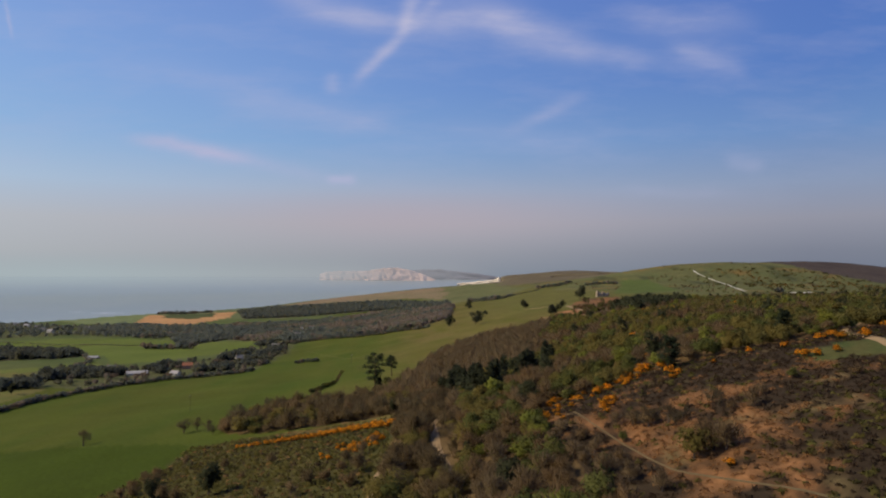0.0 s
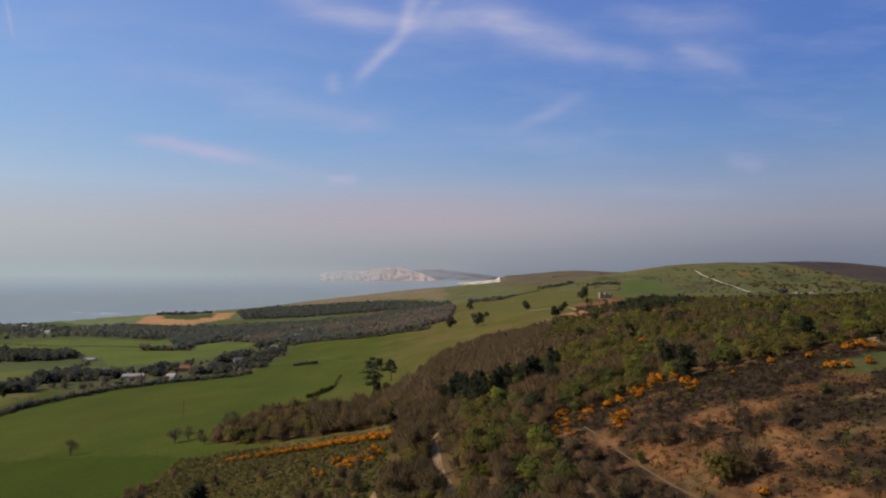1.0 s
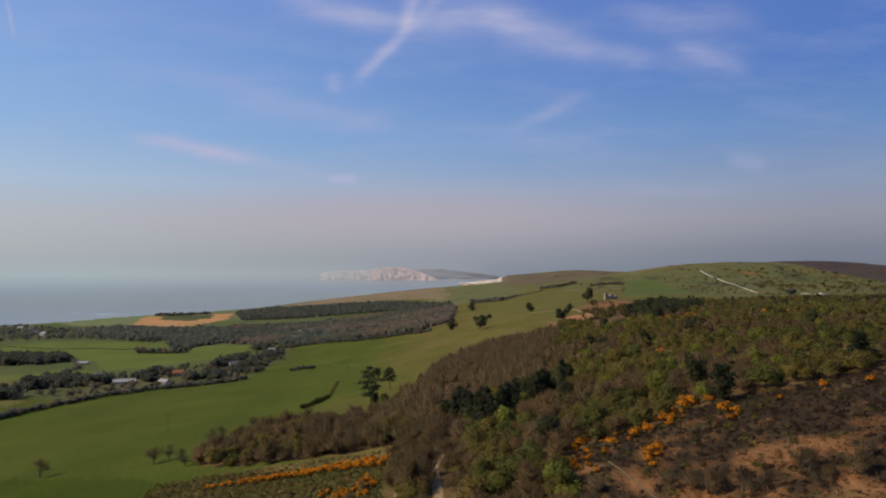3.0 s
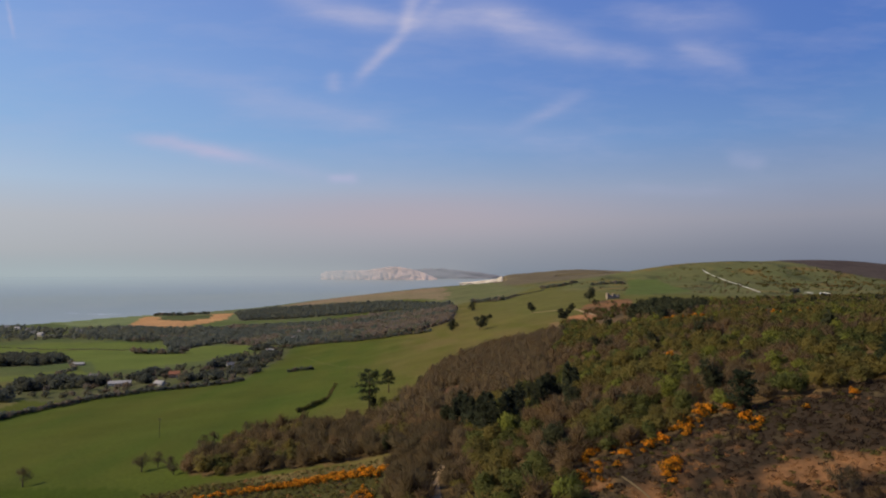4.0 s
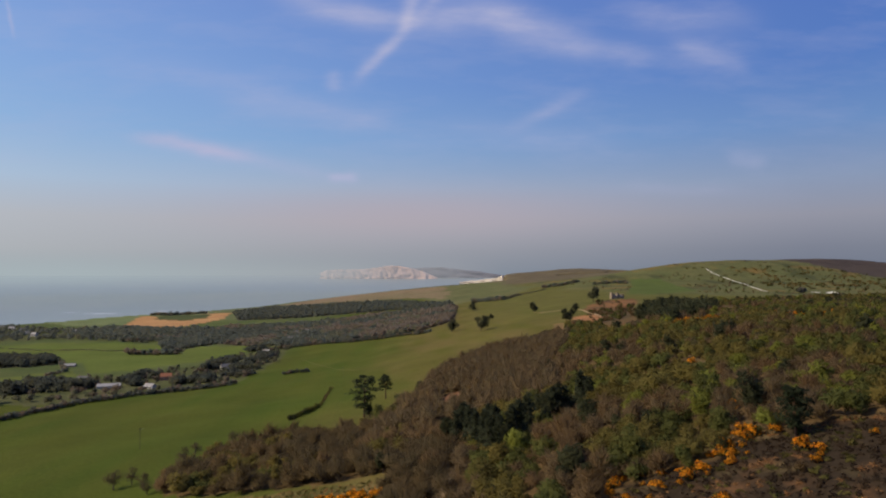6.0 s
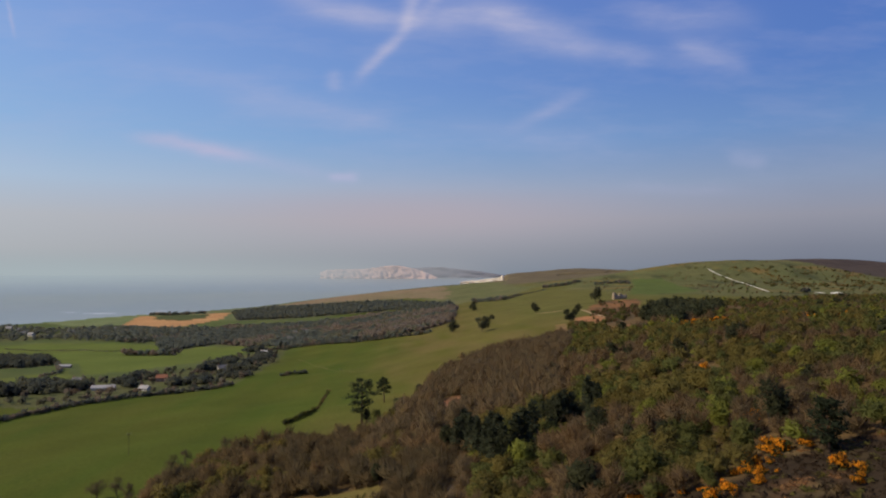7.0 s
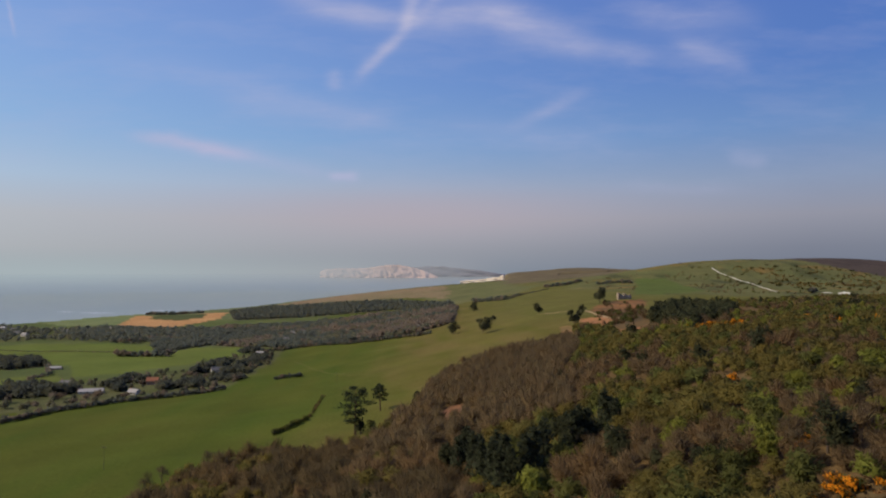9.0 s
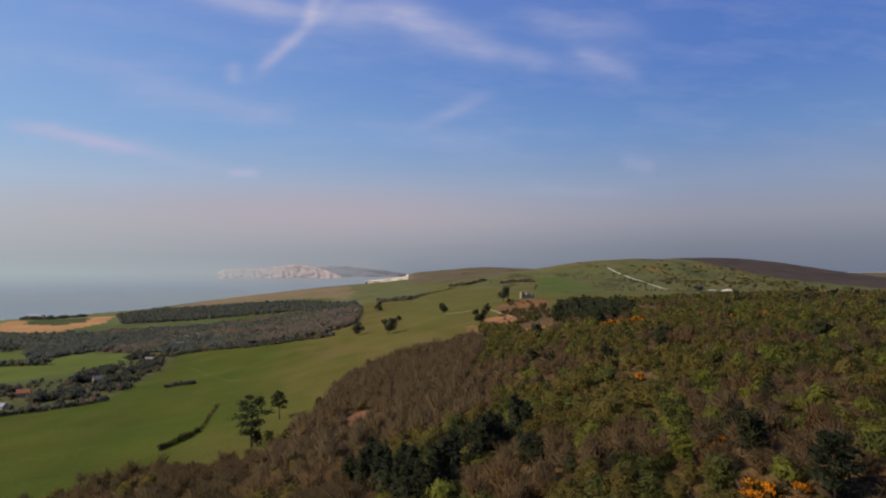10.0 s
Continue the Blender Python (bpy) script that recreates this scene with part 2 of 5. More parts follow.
# ---- the lie of the land ----
# Heights over the sea on rays from ORIGIN: one row a ring (each 1.405 times as far as the last, from 60 m), one number each 10 degrees.
NEAR_RELIEF = [
    (84.4, 83, 81.6, 80.1, 78.8, 78.1, 78.9, 82.2, 88.7, 98.5, 111, 124.6),
    (76.9, 77.4, 77.8, 78.4, 79.2, 80.5, 82.6, 86.5, 93.7, 103.7, 115, 126.4),
    (69.5, 71.6, 73.8, 76.2, 79.2, 82.8, 86.6, 91.4, 99.7, 109.6, 118.7, 127.1),
    (62.2, 65.7, 69.3, 73.4, 78.5, 84.6, 90.7, 99.3, 109.4, 116.2, 120.9, 125.3),
    (55, 59.2, 64, 69.9, 76.8, 86.2, 93.8, 110.2, 120.9, 120.5, 120, 120.4),
    (47.8, 52.1, 57.6, 65.5, 71, 76.7, 88.2, 108, 118, 118.7, 116.4, 113.8),
    (40.6, 44.3, 48.5, 53.9, 57.8, 65, 88, 115.3, 118, 118.6, 113.7, 106.5),
]
FAR_RELIEF = [
    (33.8, 36.1, 38.2, 39.8, 44.6, 57, 85.4, 105.7, 111.1, 122, 113.3, 99.5),
    (27.1, 27.6, 28.6, 27.5, 26.9, 45.3, 90.3, 110.4, 103.8, 116.2, 108.1, 91.7),
    (20.8, 18.1, 15.6, 19.6, 20, 48.9, 91.6, 114.4, 100.3, 96.5, 91.1, 72.4),
    (13.7, 12.2, 13.4, 29, 22.2, 47.4, 75.1, 127.3, 127, 108.3, 86.2, 46.2),
    (7.5, 9.9, 17.1, 28.2, 15.6, 81.4, 118.5, 149.1, 162.8, 144, 96.5, 32.5),
    (4.5, 4, 3.8, -0.7, -11.9, 35.1, 112.6, 142.1, 137.6, 114.5, 77.9, 30.1),
    (3.5, -6.6, -18.7, -29.6, -25.2, 8.7, 65.9, 94.9, 80.3, 55.3, 42.3, 28.5),
]
DOWNS = [
    (680, 1640, 300, 190, 33.7),
    (1100, 1830, 330, 200, 37.1),
    (330, 3000, 110, 190, 17.9),
    (520, 2750, 220, 260, 25.1),
    (-560, 1720, 160, 200, 6.4),
]
ORIGIN = (0.0, -60.0)
RELIEF = np.array(NEAR_RELIEF + FAR_RELIEF)
# the shore, from behind the common round to the white cliffs
SHORE = [(-2600, 900), (-1700, 1330), (-1110, 1590), (-960, 1600), (-880, 1760), (-760, 2010), (-640, 2290), (-520, 2640), (-330, 2760),
         (-170, 2800), (-40, 2680), (60, 2560), (150, 2500), (236, 2480), (262, 2700), (285, 2990), (310, 3500), (700, 4300)]


def spline(u, n):
    u = np.clip(u, 0, n - 1.000001)
    i = np.floor(u).astype(int)
    w = u - i
    weights = np.stack([(1 - w) ** 3, 3 * w ** 3 - 6 * w ** 2 + 4, -3 * w ** 3 + 3 * w ** 2 + 3 * w + 1, w ** 3], -1) / 6
    return np.clip(np.stack([i - 1, i, i + 1, i + 2], -1), 0, n - 1), weights


def value_noise(x, y, seed=0):
    """Smooth noise from 0 to 1 with a cell of one unit."""
    ix, iy = np.floor(x).astype(np.int64), np.floor(y).astype(np.int64)
    fx, fy = x - ix, y - iy
    fx, fy = fx * fx * (3 - 2 * fx), fy * fy * (3 - 2 * fy)

    def h(a, b):
        n = (a * 374761393 + b * 668265263 + seed * 974711) & 0x7FFFFFFF
        n = ((n ^ (n >> 13)) * 1274126177) & 0x7FFFFFFF
        return ((n ^ (n >> 16)) & 0xFFFF) / 65535.0

    top = h(ix, iy) * (1 - fx) + h(ix + 1, iy) * fx
    low = h(ix, iy + 1) * (1 - fx) + h(ix + 1, iy + 1) * fx
    return top * (1 - fy) + low * fy


def shore_side(x, y):
    """Metres inland of the shore (below nought at sea)."""
    best, sign = np.full(np.shape(x), 1e9), np.ones(np.shape(x))
    for (ax, ay), (bx, by) in zip(SHORE, SHORE[1:]):
        dx, dy = bx - ax, by - ay
        k = np.clip(((x - ax) * dx + (y - ay) * dy) / (dx * dx + dy * dy), 0, 1)
        off = np.hypot(x - ax - k * dx, y - ay - k * dy)
        side = np.where(dx * (y - ay) - dy * (x - ax) > 0, -1.0, 1.0)
        sign, best = np.where(off < best, side, sign), np.minimum(off, best)
    return best * sign


def sea_level(x, y):
    """The sea; past 2.4 km the distance is drawn in, so that its surface lifts towards the horizon."""
    d = np.hypot(x, np.asarray(y) - 50)
    k = np.clip(d - 2300, 0, None)
    return 0.0537 * np.where(k < 400, k * k / 800, k - 200)


def land(x, y):
    x, y = np.asarray(x, float), np.asarray(y, float)
    dx, dy = x - ORIGIN[0], y - ORIGIN[1]
    turn = np.clip(np.degrees(np.arctan2(dx, dy)), -55, 55)
    far = np.maximum(np.hypot(dx, dy), 60)
    ia, wa = spline((turn + 55) / 10, 12)
    il, wl = spline(np.log(far / 60) / 0.34, 14)
    z = np.einsum("...i,...j,...ij->...", wl, wa, RELIEF[il[..., :, None], ia[..., None, :]])
    for cx, cy, sx, sy, high in DOWNS:
        z = z + high * np.exp(-((x - cx) / sx) ** 2 - ((y - cy) / sy) ** 2)
    z = z + 1.6 * (value_noise(x / 38, y / 38, 3) - 0.5) + 0.7 * (value_noise(x / 13, y / 13, 5) - 0.5)
    return z


def surface(x, y):
    """The land, broken off at the shore."""
    z, s = land(x, y), shore_side(np.asarray(x, float), np.asarray(y, float)) + 14 * (value_noise(np.asarray(x) / 45, np.asarray(y) / 45, 8) - 0.5)
    sea = sea_level(x, y)
    edge = np.clip(s / 18 + 0.5, 0, 1)
    z = np.maximum(z, sea + 9)
    return np.where(s < 60, sea - 6 + (z - sea + 6) * edge, z)


def inside(x, y, corners):
    x, y = np.asarray(x, float), np.asarray(y, float)
    within = np.zeros(x.shape, bool)
    for (ax, ay), (bx, by) in zip(corners, corners[1:] + corners[:1]):
        if ay != by:
            within ^= ((ay > y) != (by > y)) & (x < (bx - ax) * (y - ay) / (by - ay) + ax)
    return within


# ---- what grows where (plan outlines) ----
BROWN_FIELD = [(-684, 1475), (-790, 1800), (-641, 1674), (-632, 1837), (-566, 1847), (-514, 1615), (-555, 1431), (-602, 1425)]
FAR_BELT = [(-564, 1846), (-545, 2100), (-294, 1955), (-117, 1832), (27, 1465), (28, 1213), (-111, 1536), (-292, 1580), (-469, 1581)]
MID_BELT = [(-514, 1232), (-424, 1430), (-330, 1405), (-242, 1385), (-110, 1410), (30, 1240), (18, 945), (-18, 885), (-108, 932), (-218, 996), (-355, 1102), (-401, 1027)]
VILLAGE = [(-1054, 1543), (-958, 1539), (-796, 1420), (-667, 1421), (-562, 1375), (-478, 1147), (-686, 1220), (-820, 1187)]
LEFT_COPSE = [(-720, 880), (-593, 945), (-530, 945), (-475, 885), (-500, 850), (-660, 850)]
HAMLET = [(-430, 640), (-400, 700), (-350, 725), (-316, 765), (-284, 830), (-272, 890), (-240, 990), (-205, 960), (-190, 851), (-176, 640), (-197, 605), (-245, 590), (-281, 548), (-360, 570)]
SCRUB = [(112, 600), (88, 545), (70, 515), (27, 505), (2, 455), (-4, 412), (-13, 396), (-24, 352), (-34, 338), (-52, 336), (-70, 348), (-82, 340), (-88, 325), (-91, 297), (-90, 276), (-84, 258), (-79, 251), (-66, 246), (-50, 243), (-14, 238), (-12, 173), (-14, 130), (-20, 95),
         (-60, 40), (-60, -120), (400, -120), (760, 350), (1050, 900), (760, 1080), (560, 990), (330, 760), (215, 690), (150, 560)]
BARE_WOOD = [(-9, 392), (-2, 470), (28, 520), (65, 520), (86, 500), (76, 440), (58, 385), (41, 330), (7, 345)]
HEATH = [(25, 175), (35, 177), (48, 176), (55, 182), (63, 183), (77, 174), (94, 170), (117, 172), (190, 178), (190, 20), (34, 60), (30, 104), (28, 125), (24, 145)]
WEST_HEATH = [(-88, 236), (-72, 240), (-56, 231), (-34, 222), (-16, 215), (-12, 174), (-14, 130), (-20, 95), (-60, 40), (-92, 100), (-92, 181), (-84, 205)]
GREEN_PATCH = [(84, 152), (101, 150), (110, 146), (98, 130), (83, 140)]
STRAW_STRIP = [(-561, 2300), (-361, 2700), (13, 2433), (41, 1787), (-222, 2073), (-471, 2148)]
BARE_SOIL = [(132, 643), (190, 840), (225, 850), (206, 749), (150, 560), (112, 520)]
SOIL_BANK = [(143, 700), (150, 740), (172, 800), (205, 848), (236, 846), (226, 800), (204, 735), (178, 680), (160, 660)]
SOIL_FACE = [(126, 665), (140, 640), (136, 610), (127, 556), (113, 590), (116, 625)]
SAND_GAP = [(94, 612), (104, 604), (94, 540), (88, 504), (78, 492), (84, 540)]
SOIL_CUT = [(106, 492), (131, 494), (123, 456), (104, 462)]
DARK_WOOD = [(140, 526), (192, 660), (222, 700), (240, 640), (205, 533), (150, 430), (134, 434)]
HEATHER_HILL = [(880, 1750), (930, 1560), (1020, 1400), (1100, 1250), (1900, 1200), (2200, 2300), (900, 2300)]
BRIGHT_DOWN = [(420, 1480), (470, 1440), (440, 1250), (400, 1060), (298, 960), (270, 985), (318, 1140)]
COAST_FIELD = [(-930, 1600), (-1130, 2200), (-1036, 2330), (-800, 1900), (-690, 1500), (-796, 1490)]
GARDEN_WOOD = [(-690, 1270), (-700, 1420), (-560, 1390), (-430, 1370), (-424, 1250), (-500, 1200)]
GREEN_HILL = [(-133, 2081), (40, 2500), (205, 2400), (245, 1698), (107, 1430), (9, 1605)]
LOW_FIELD = [(-749, 1126), (-655, 1165), (-529, 1151), (-321, 1054), (-273, 1060), (-263, 972), (-286, 888), (-378, 767), (-449, 886), (-638, 960)]
LOW_PASTURE = [(-700, 720), (-486, 732), (-421, 812), (-375, 742), (-399, 681), (-600, 640)]
PADDOCK = [(-474, 704), (-413, 694), (-326, 548), (-311, 469), (-420, 500)]
STRAW_BANK = [(-62, 237), (-50, 237), (-35, 236), (-15, 230), (-14, 217), (-33, 216), (-52, 222), (-64, 228)]
NEAR_FIELD = [(-400, 330), (-181, 277), (-140, 264), (-99, 248), (-88, 235), (-80, 120), (-300, 60), (-500, 150)]
FIELD_NOTCH = [(-690, 1640), (-737, 1810), (-600, 1770), (-556, 1630), (-600, 1585)]
RED_PATCH = [(-1, 352), (0, 372), (8, 374), (15, 348), (11, 333), (3, 338)]

PASTURE, DOWNLAND, WOOD_FLOOR, BRACKEN = (0.061, 0.082, 0.012), (0.102, 0.098, 0.024), (0.112, 0.072, 0.031), (0.238, 0.112, 0.044)


# beds of bracken on the heath: x, y, half lengths
BRACKEN_BEDS = [(54, 137, 5, 7), (62, 139, 4, 4), (57, 117, 4, 6), (50, 112, 6, 6), (42, 103, 5, 6), (48, 100, 4, 4), (35, 147, 3, 6),
                (50, 92, 3, 4), (44, 120, 4, 9), (40, 92, 5, 6), (44, 136, 3, 5), (41, 157, 4, 5), (40, 119, 4, 6), (40, 134, 4, 7), (56, 138, 6, 6), (29, 162, 3, 4), (48, 128, 5, 6)]


def heath_mix(x, y):
    """0: dark heather, 1: rust-brown bracken."""
    a, b, c = value_noise(x / 11 + 3.1, y / 11, 41), value_noise(x / 4.5, y / 4.5, 42), value_noise(x / 1.8, y / 1.8, 43)
    bed = 0.0
    for cx, cy, rx, ry in BRACKEN_BEDS:
        bed = np.maximum(bed, np.exp(-((x - cx) / rx) ** 2 - ((y - cy) / ry) ** 2))
    return 1.2 * bed + 0.5 * (a - 0.5) + 0.95 * (b - 0.5) + 1.1 * (c - 0.5) - 0.22


def ground_colour(x, y, z):
    n1, n2, n3 = value_noise(x / 55, y / 55, 11), value_noise(x / 9, y / 9, 12), value_noise(x / 190, y / 190, 13)
    jx, jy = x + 5 * (value_noise(x / 12, y / 12, 21) - 0.5), y + 5 * (value_noise(x / 12, y / 12, 22) - 0.5)
    col = np.empty((*np.shape(x), 3))

    def lay(mask, a, b, k):
        k = np.clip(k, 0, 1)[..., None]
        mix = np.array(a) * (1 - k) + np.array(b) * k
        col[mask] = mix[mask]

    def wash(weight, a, b, k):
        """Like lay(), but fading in with a weight."""
        w, k = np.clip(weight, 0, 1)[..., None], np.clip(k, 0, 1)[..., None]
        col[:] = col * (1 - w) + w * (np.array(a) * (1 - k) + np.array(b) * k)

    n4 = value_noise(x / 13 + y / 160, y / 75, 14)
    every = np.ones(np.shape(x), bool)
    rag = 60 * (n1 - 0.5) + 30 * (n2 - 0.5)
    lay(every, PASTURE, (0.083, 0.087, 0.015), 0.35 * n1 + 0.25 * n3 + 0.9 * n4 - 0.2)
    wash((x + 75 + rag * 0.5) / 60, (0.098, 0.092, 0.018), (0.140, 0.104, 0.034), n1 * 0.5 + n2 * 0.3 + n4 * 0.9 - 0.4)
    wash(np.minimum((-175 - x + 0.5 * rag) / 90, (y - 680 + rag) / 90), (0.078, 0.100, 0.032), (0.108, 0.115, 0.038), n1)
    lay(inside(x, y, LOW_FIELD), (0.104, 0.130, 0.026), (0.122, 0.138, 0.031), n1)
    lay(inside(x, y, LOW_PASTURE), (0.106, 0.128, 0.027), (0.124, 0.130, 0.033), n1)
    lay(inside(x, y, PADDOCK), (0.11, 0.115, 0.03), (0.15, 0.12, 0.04), n2)
    lay(inside(x + rag * 0.05, y + rag * 0.05, NEAR_FIELD), (0.046, 0.066, 0.008), (0.058, 0.070, 0.010), n1)
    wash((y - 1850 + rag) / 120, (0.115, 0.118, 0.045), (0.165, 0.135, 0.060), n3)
    wash(np.minimum((-430 - x + rag) / 60, (y - 1560 + rag) / 60), (0.110, 0.128, 0.050), (0.150, 0.150, 0.066), n1)
    # far coast field: its green is lightened with painted haze
    lay(inside(jx, jy, COAST_FIELD), (0.135, 0.165, 0.062), (0.165, 0.180, 0.075), n1)
    wash(np.minimum((x - 40 + rag) / 60, (y - 640 + rag) / 80), DOWNLAND, (0.125, 0.108, 0.030), n1 * 0.4 + n3 * 0.3 + n4 * 0.6 - 0.15)
    down = np.minimum((x - 250 + rag) / 50, (y - 900 + rag) / 60)
    # far down: olive turf with some haze mixed into the colour
    wash(down, (0.096, 0.103, 0.037), (0.130, 0.117, 0.044), n1 * 0.7 + n2 * 0.5 - 0.1)
    scrubby = value_noise(x / 34 + 5, y / 75, 15) + 0.5 * value_noise(x / 12, y / 30, 16)
    wash(np.minimum(down, 4 * (scrubby - 0.95)), (0.058, 0.062, 0.026), (0.074, 0.072, 0.030), n2)
    wash(np.minimum(down, 4 * (value_noise(x / 70, y / 60 + 7, 17) + 0.3 * n2 - 0.86)), (0.150, 0.105, 0.036), (0.185, 0.118, 0.036), n2)
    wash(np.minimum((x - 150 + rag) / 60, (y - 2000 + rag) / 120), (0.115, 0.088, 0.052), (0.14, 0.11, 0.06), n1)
    # hill by the shore: yellowish green, paled by haze in the colour
    lay(inside(x + rag, y + 2 * rag, GREEN_HILL), (0.110, 0.115, 0.043), (0.135, 0.126, 0.050), n1)
    lay(inside(jx, jy, HEATHER_HILL), (0.062, 0.047, 0.038), (0.080, 0.060, 0.046), n1)
    lay(inside(jx, jy, BRIGHT_DOWN), (0.084, 0.108, 0.027), (0.096, 0.112, 0.030), n1)
    lay(inside(jx, jy, BROWN_FIELD), (0.40, 0.205, 0.082), (0.44, 0.24, 0.10), n1)
    lay(inside(jx, jy, FIELD_NOTCH), (0.06, 0.075, 0.03), (0.08, 0.085, 0.03), n2)
    lay(inside(x + rag, y + 2 * rag, STRAW_STRIP), (0.245, 0.160, 0.092), (0.175, 0.142, 0.070), 0.7 * n3 + 0.8 * value_noise(x / 60, y / 22, 19) - 0.3)
    lay(inside(jx, jy, HAMLET) | inside(jx, jy, VILLAGE), (0.075, 0.088, 0.026), (0.11, 0.10, 0.045), 0.5 * n1 + 0.6 * n4)
    for wood in (FAR_BELT, MID_BELT, LEFT_COPSE, DARK_WOOD):
        lay(inside(jx, jy, wood), (0.10, 0.085, 0.052), (0.12, 0.105, 0.06), n2)
    lay(inside(jx, jy, SCRUB), WOOD_FLOOR, (0.135, 0.085, 0.036), n2)
    lay(inside(jx, jy, BARE_SOIL), (0.120, 0.078, 0.040), (0.080, 0.062, 0.030), 1.6 * n2 - 0.3)
    lay(inside(jx, jy, SOIL_BANK), (0.215, 0.102, 0.042), (0.105, 0.070, 0.034), 1.5 * value_noise(x / 9, y / 45, 61) + 0.6 * n2 - 0.75)
    for bed in (SOIL_FACE, SOIL_CUT):
        lay(inside(jx, jy, bed), (0.33, 0.150, 0.062), (0.22, 0.11, 0.05), n2)
    lay(inside(jx, jy, SAND_GAP), (0.26, 0.145, 0.062), (0.16, 0.11, 0.045), 1.4 * n2 - 0.2)
    lay(inside(jx, jy, STRAW_BANK), (0.225, 0.150, 0.055), (0.105, 0.088, 0.028), n2 * 1.6 - 0.2)
    lay(inside(jx, jy, RED_PATCH), (0.23, 0.10, 0.05), (0.12, 0.08, 0.045), 1.6 * value_noise(x / 4, y / 9, 65) - 0.3)
    heath = inside(jx, jy, HEATH)
    lay(heath, (0.036, 0.025, 0.015), BRACKEN, heath_mix(x, y))
    straw = np.clip(2.6 * value_noise(x / 6 + 9, y / 6, 63) + 1.2 * value_noise(x / 2.2, y / 2.2, 64) - 2.45, 0, 1) * heath
    wash(straw, (0.145, 0.100, 0.044), (0.11, 0.082, 0.033), n2)
    lay(inside(jx, jy, WEST_HEATH), (0.060, 0.058, 0.017), (0.086, 0.070, 0.022), n2)
    lay(inside(jx, jy, GREEN_PATCH), (0.055, 0.072, 0.022), (0.10, 0.085, 0.03), 0.5 * n2 + 0.7 * value_noise(x / 3, y / 3, 62) - 0.1)
    low = z < sea_level(x, y) + 6
    lay(low, (0.20, 0.16, 0.11), (0.26, 0.21, 0.15), n2)
    return col


def mesh_object(name, verts, faces, mat, colours=None, smooth=True):
    me = bpy.data.meshes.new(name)
    verts, faces = np.asarray(verts, np.float32), np.asarray(faces, np.int32)
    k = faces.shape[1]
    me.vertices.add(len(verts)), me.loops.add(faces.size), me.polygons.add(len(faces))
    me.vertices.foreach_set("co", verts.ravel())
    me.loops.foreach_set("vertex_index", faces.ravel())
    me.polygons.foreach_set("loop_start", np.arange(0, faces.size, k, dtype=np.int32))
    me.polygons.foreach_set("use_smooth", np.full(len(faces), smooth))
    if colours is not None:
        layer = me.color_attributes.new("Col", "FLOAT_COLOR", "POINT")
        layer.data.foreach_set("color", np.c_[colours, np.ones(len(verts))].astype(np.float32).ravel())
    me.update(calc_edges=True)
    me.materials.append(mat)
    return new(name, me)


def ring_sheet(name, turns, rings, height, mat, colour=None):
    """A sheet on rays and rings about ORIGIN."""
    a, r = np.meshgrid(np.radians(turns), rings)
    x, y = ORIGIN[0] + r * np.sin(a), ORIGIN[1] + r * np.cos(a)
    z = height(x, y)
    n, m = x.shape
    i = np.arange(n * m).reshape(n, m)
    faces = np.stack([i[:-1, :-1], i[:-1, 1:], i[1:, 1:], i[1:, :-1]], -1).reshape(-1, 4)[:, ::-1]
    c = colour(x, y, z).reshape(-1, 3) if colour else None
    return mesh_object(name, np.stack([x, y, z], -1).reshape(-1, 3), faces, mat, c)


turns = np.concatenate([np.arange(-180, -48, 6), np.arange(-48, 54, 0.19), np.arange(54, 181, 6)])
rings = np.concatenate([[0.5, 15, 30, 45], np.geomspace(60, 4700, 290)])
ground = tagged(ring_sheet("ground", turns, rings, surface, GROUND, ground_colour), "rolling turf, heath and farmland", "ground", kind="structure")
sea_turns = np.concatenate([np.arange(-180, -60, 6), np.arange(-60, 60, 0.8), np.arange(60, 181, 6)])
sea = tagged(ring_sheet("water", sea_turns, np.geomspace(900, 4950, 60), sea_level, WATER), "calm grey-blue sea under haze", "sea", kind="structure")


# ---- helpers for things ----
def at_ground(x, y, up=0.0):
    return (x, y, float(surface(np.array([float(x)]), np.array([float(y)]))[0]) + up)


def bm_object(name, bm, mat, parent=None, label="", smooth=False):
    me = bpy.data.meshes.new(name)
    if smooth:
        for f in bm.faces:
            f.smooth = True
    bm.to_mesh(me)
    bm.free()
    me.materials.append(mat)
    ob = new(name, me)
    ob.parent = parent
    return tagged(ob, label)


def box(bm, x0, y0, z0, x1, y1, z1):
    v = [bm.verts.new(p) for p in ((x0, y0, z0), (x1, y0, z0), (x1, y1, z0), (x0, y1, z0), (x0, y0, z1), (x1, y0, z1), (x1, y1, z1), (x0, y1, z1))]
    for f in ((3, 2, 1, 0), (4, 5, 6, 7), (0, 1, 5, 4), (1, 2, 6, 5), (2, 3, 7, 6), (3, 0, 4, 7)):
        bm.faces.new([v[k] for k in f])


def tube(path, radii, sides=5):
    """A tapering tube: its points and triangles."""
    path = np.asarray(path, float)
    rings = []
    for k, (p, r) in enumerate(zip(path, radii)):
        way = path[min(k + 1, len(path) - 1)] - path[max(k - 1, 0)]
        way = way / (np.linalg.norm(way) + 1e-9)
        a = np.cross(way, (0.3, 0.9, 0.1))
        a /= np.linalg.norm(a)
        b = np.cross(way, a)
        turn = np.arange(sides) * 2 * math.pi / sides
        rings.append(p + r * (np.cos(turn)[:, None] * a + np.sin(turn)[:, None] * b))
    v, f = np.concatenate(rings), []
    for k in range(len(path) - 1):
        for s in range(sides):
            p, q = k * sides + s, k * sides + (s + 1) % sides
            f += [(p, q, q + sides), (p, q + sides, p + sides)]
    return v, np.array(f)


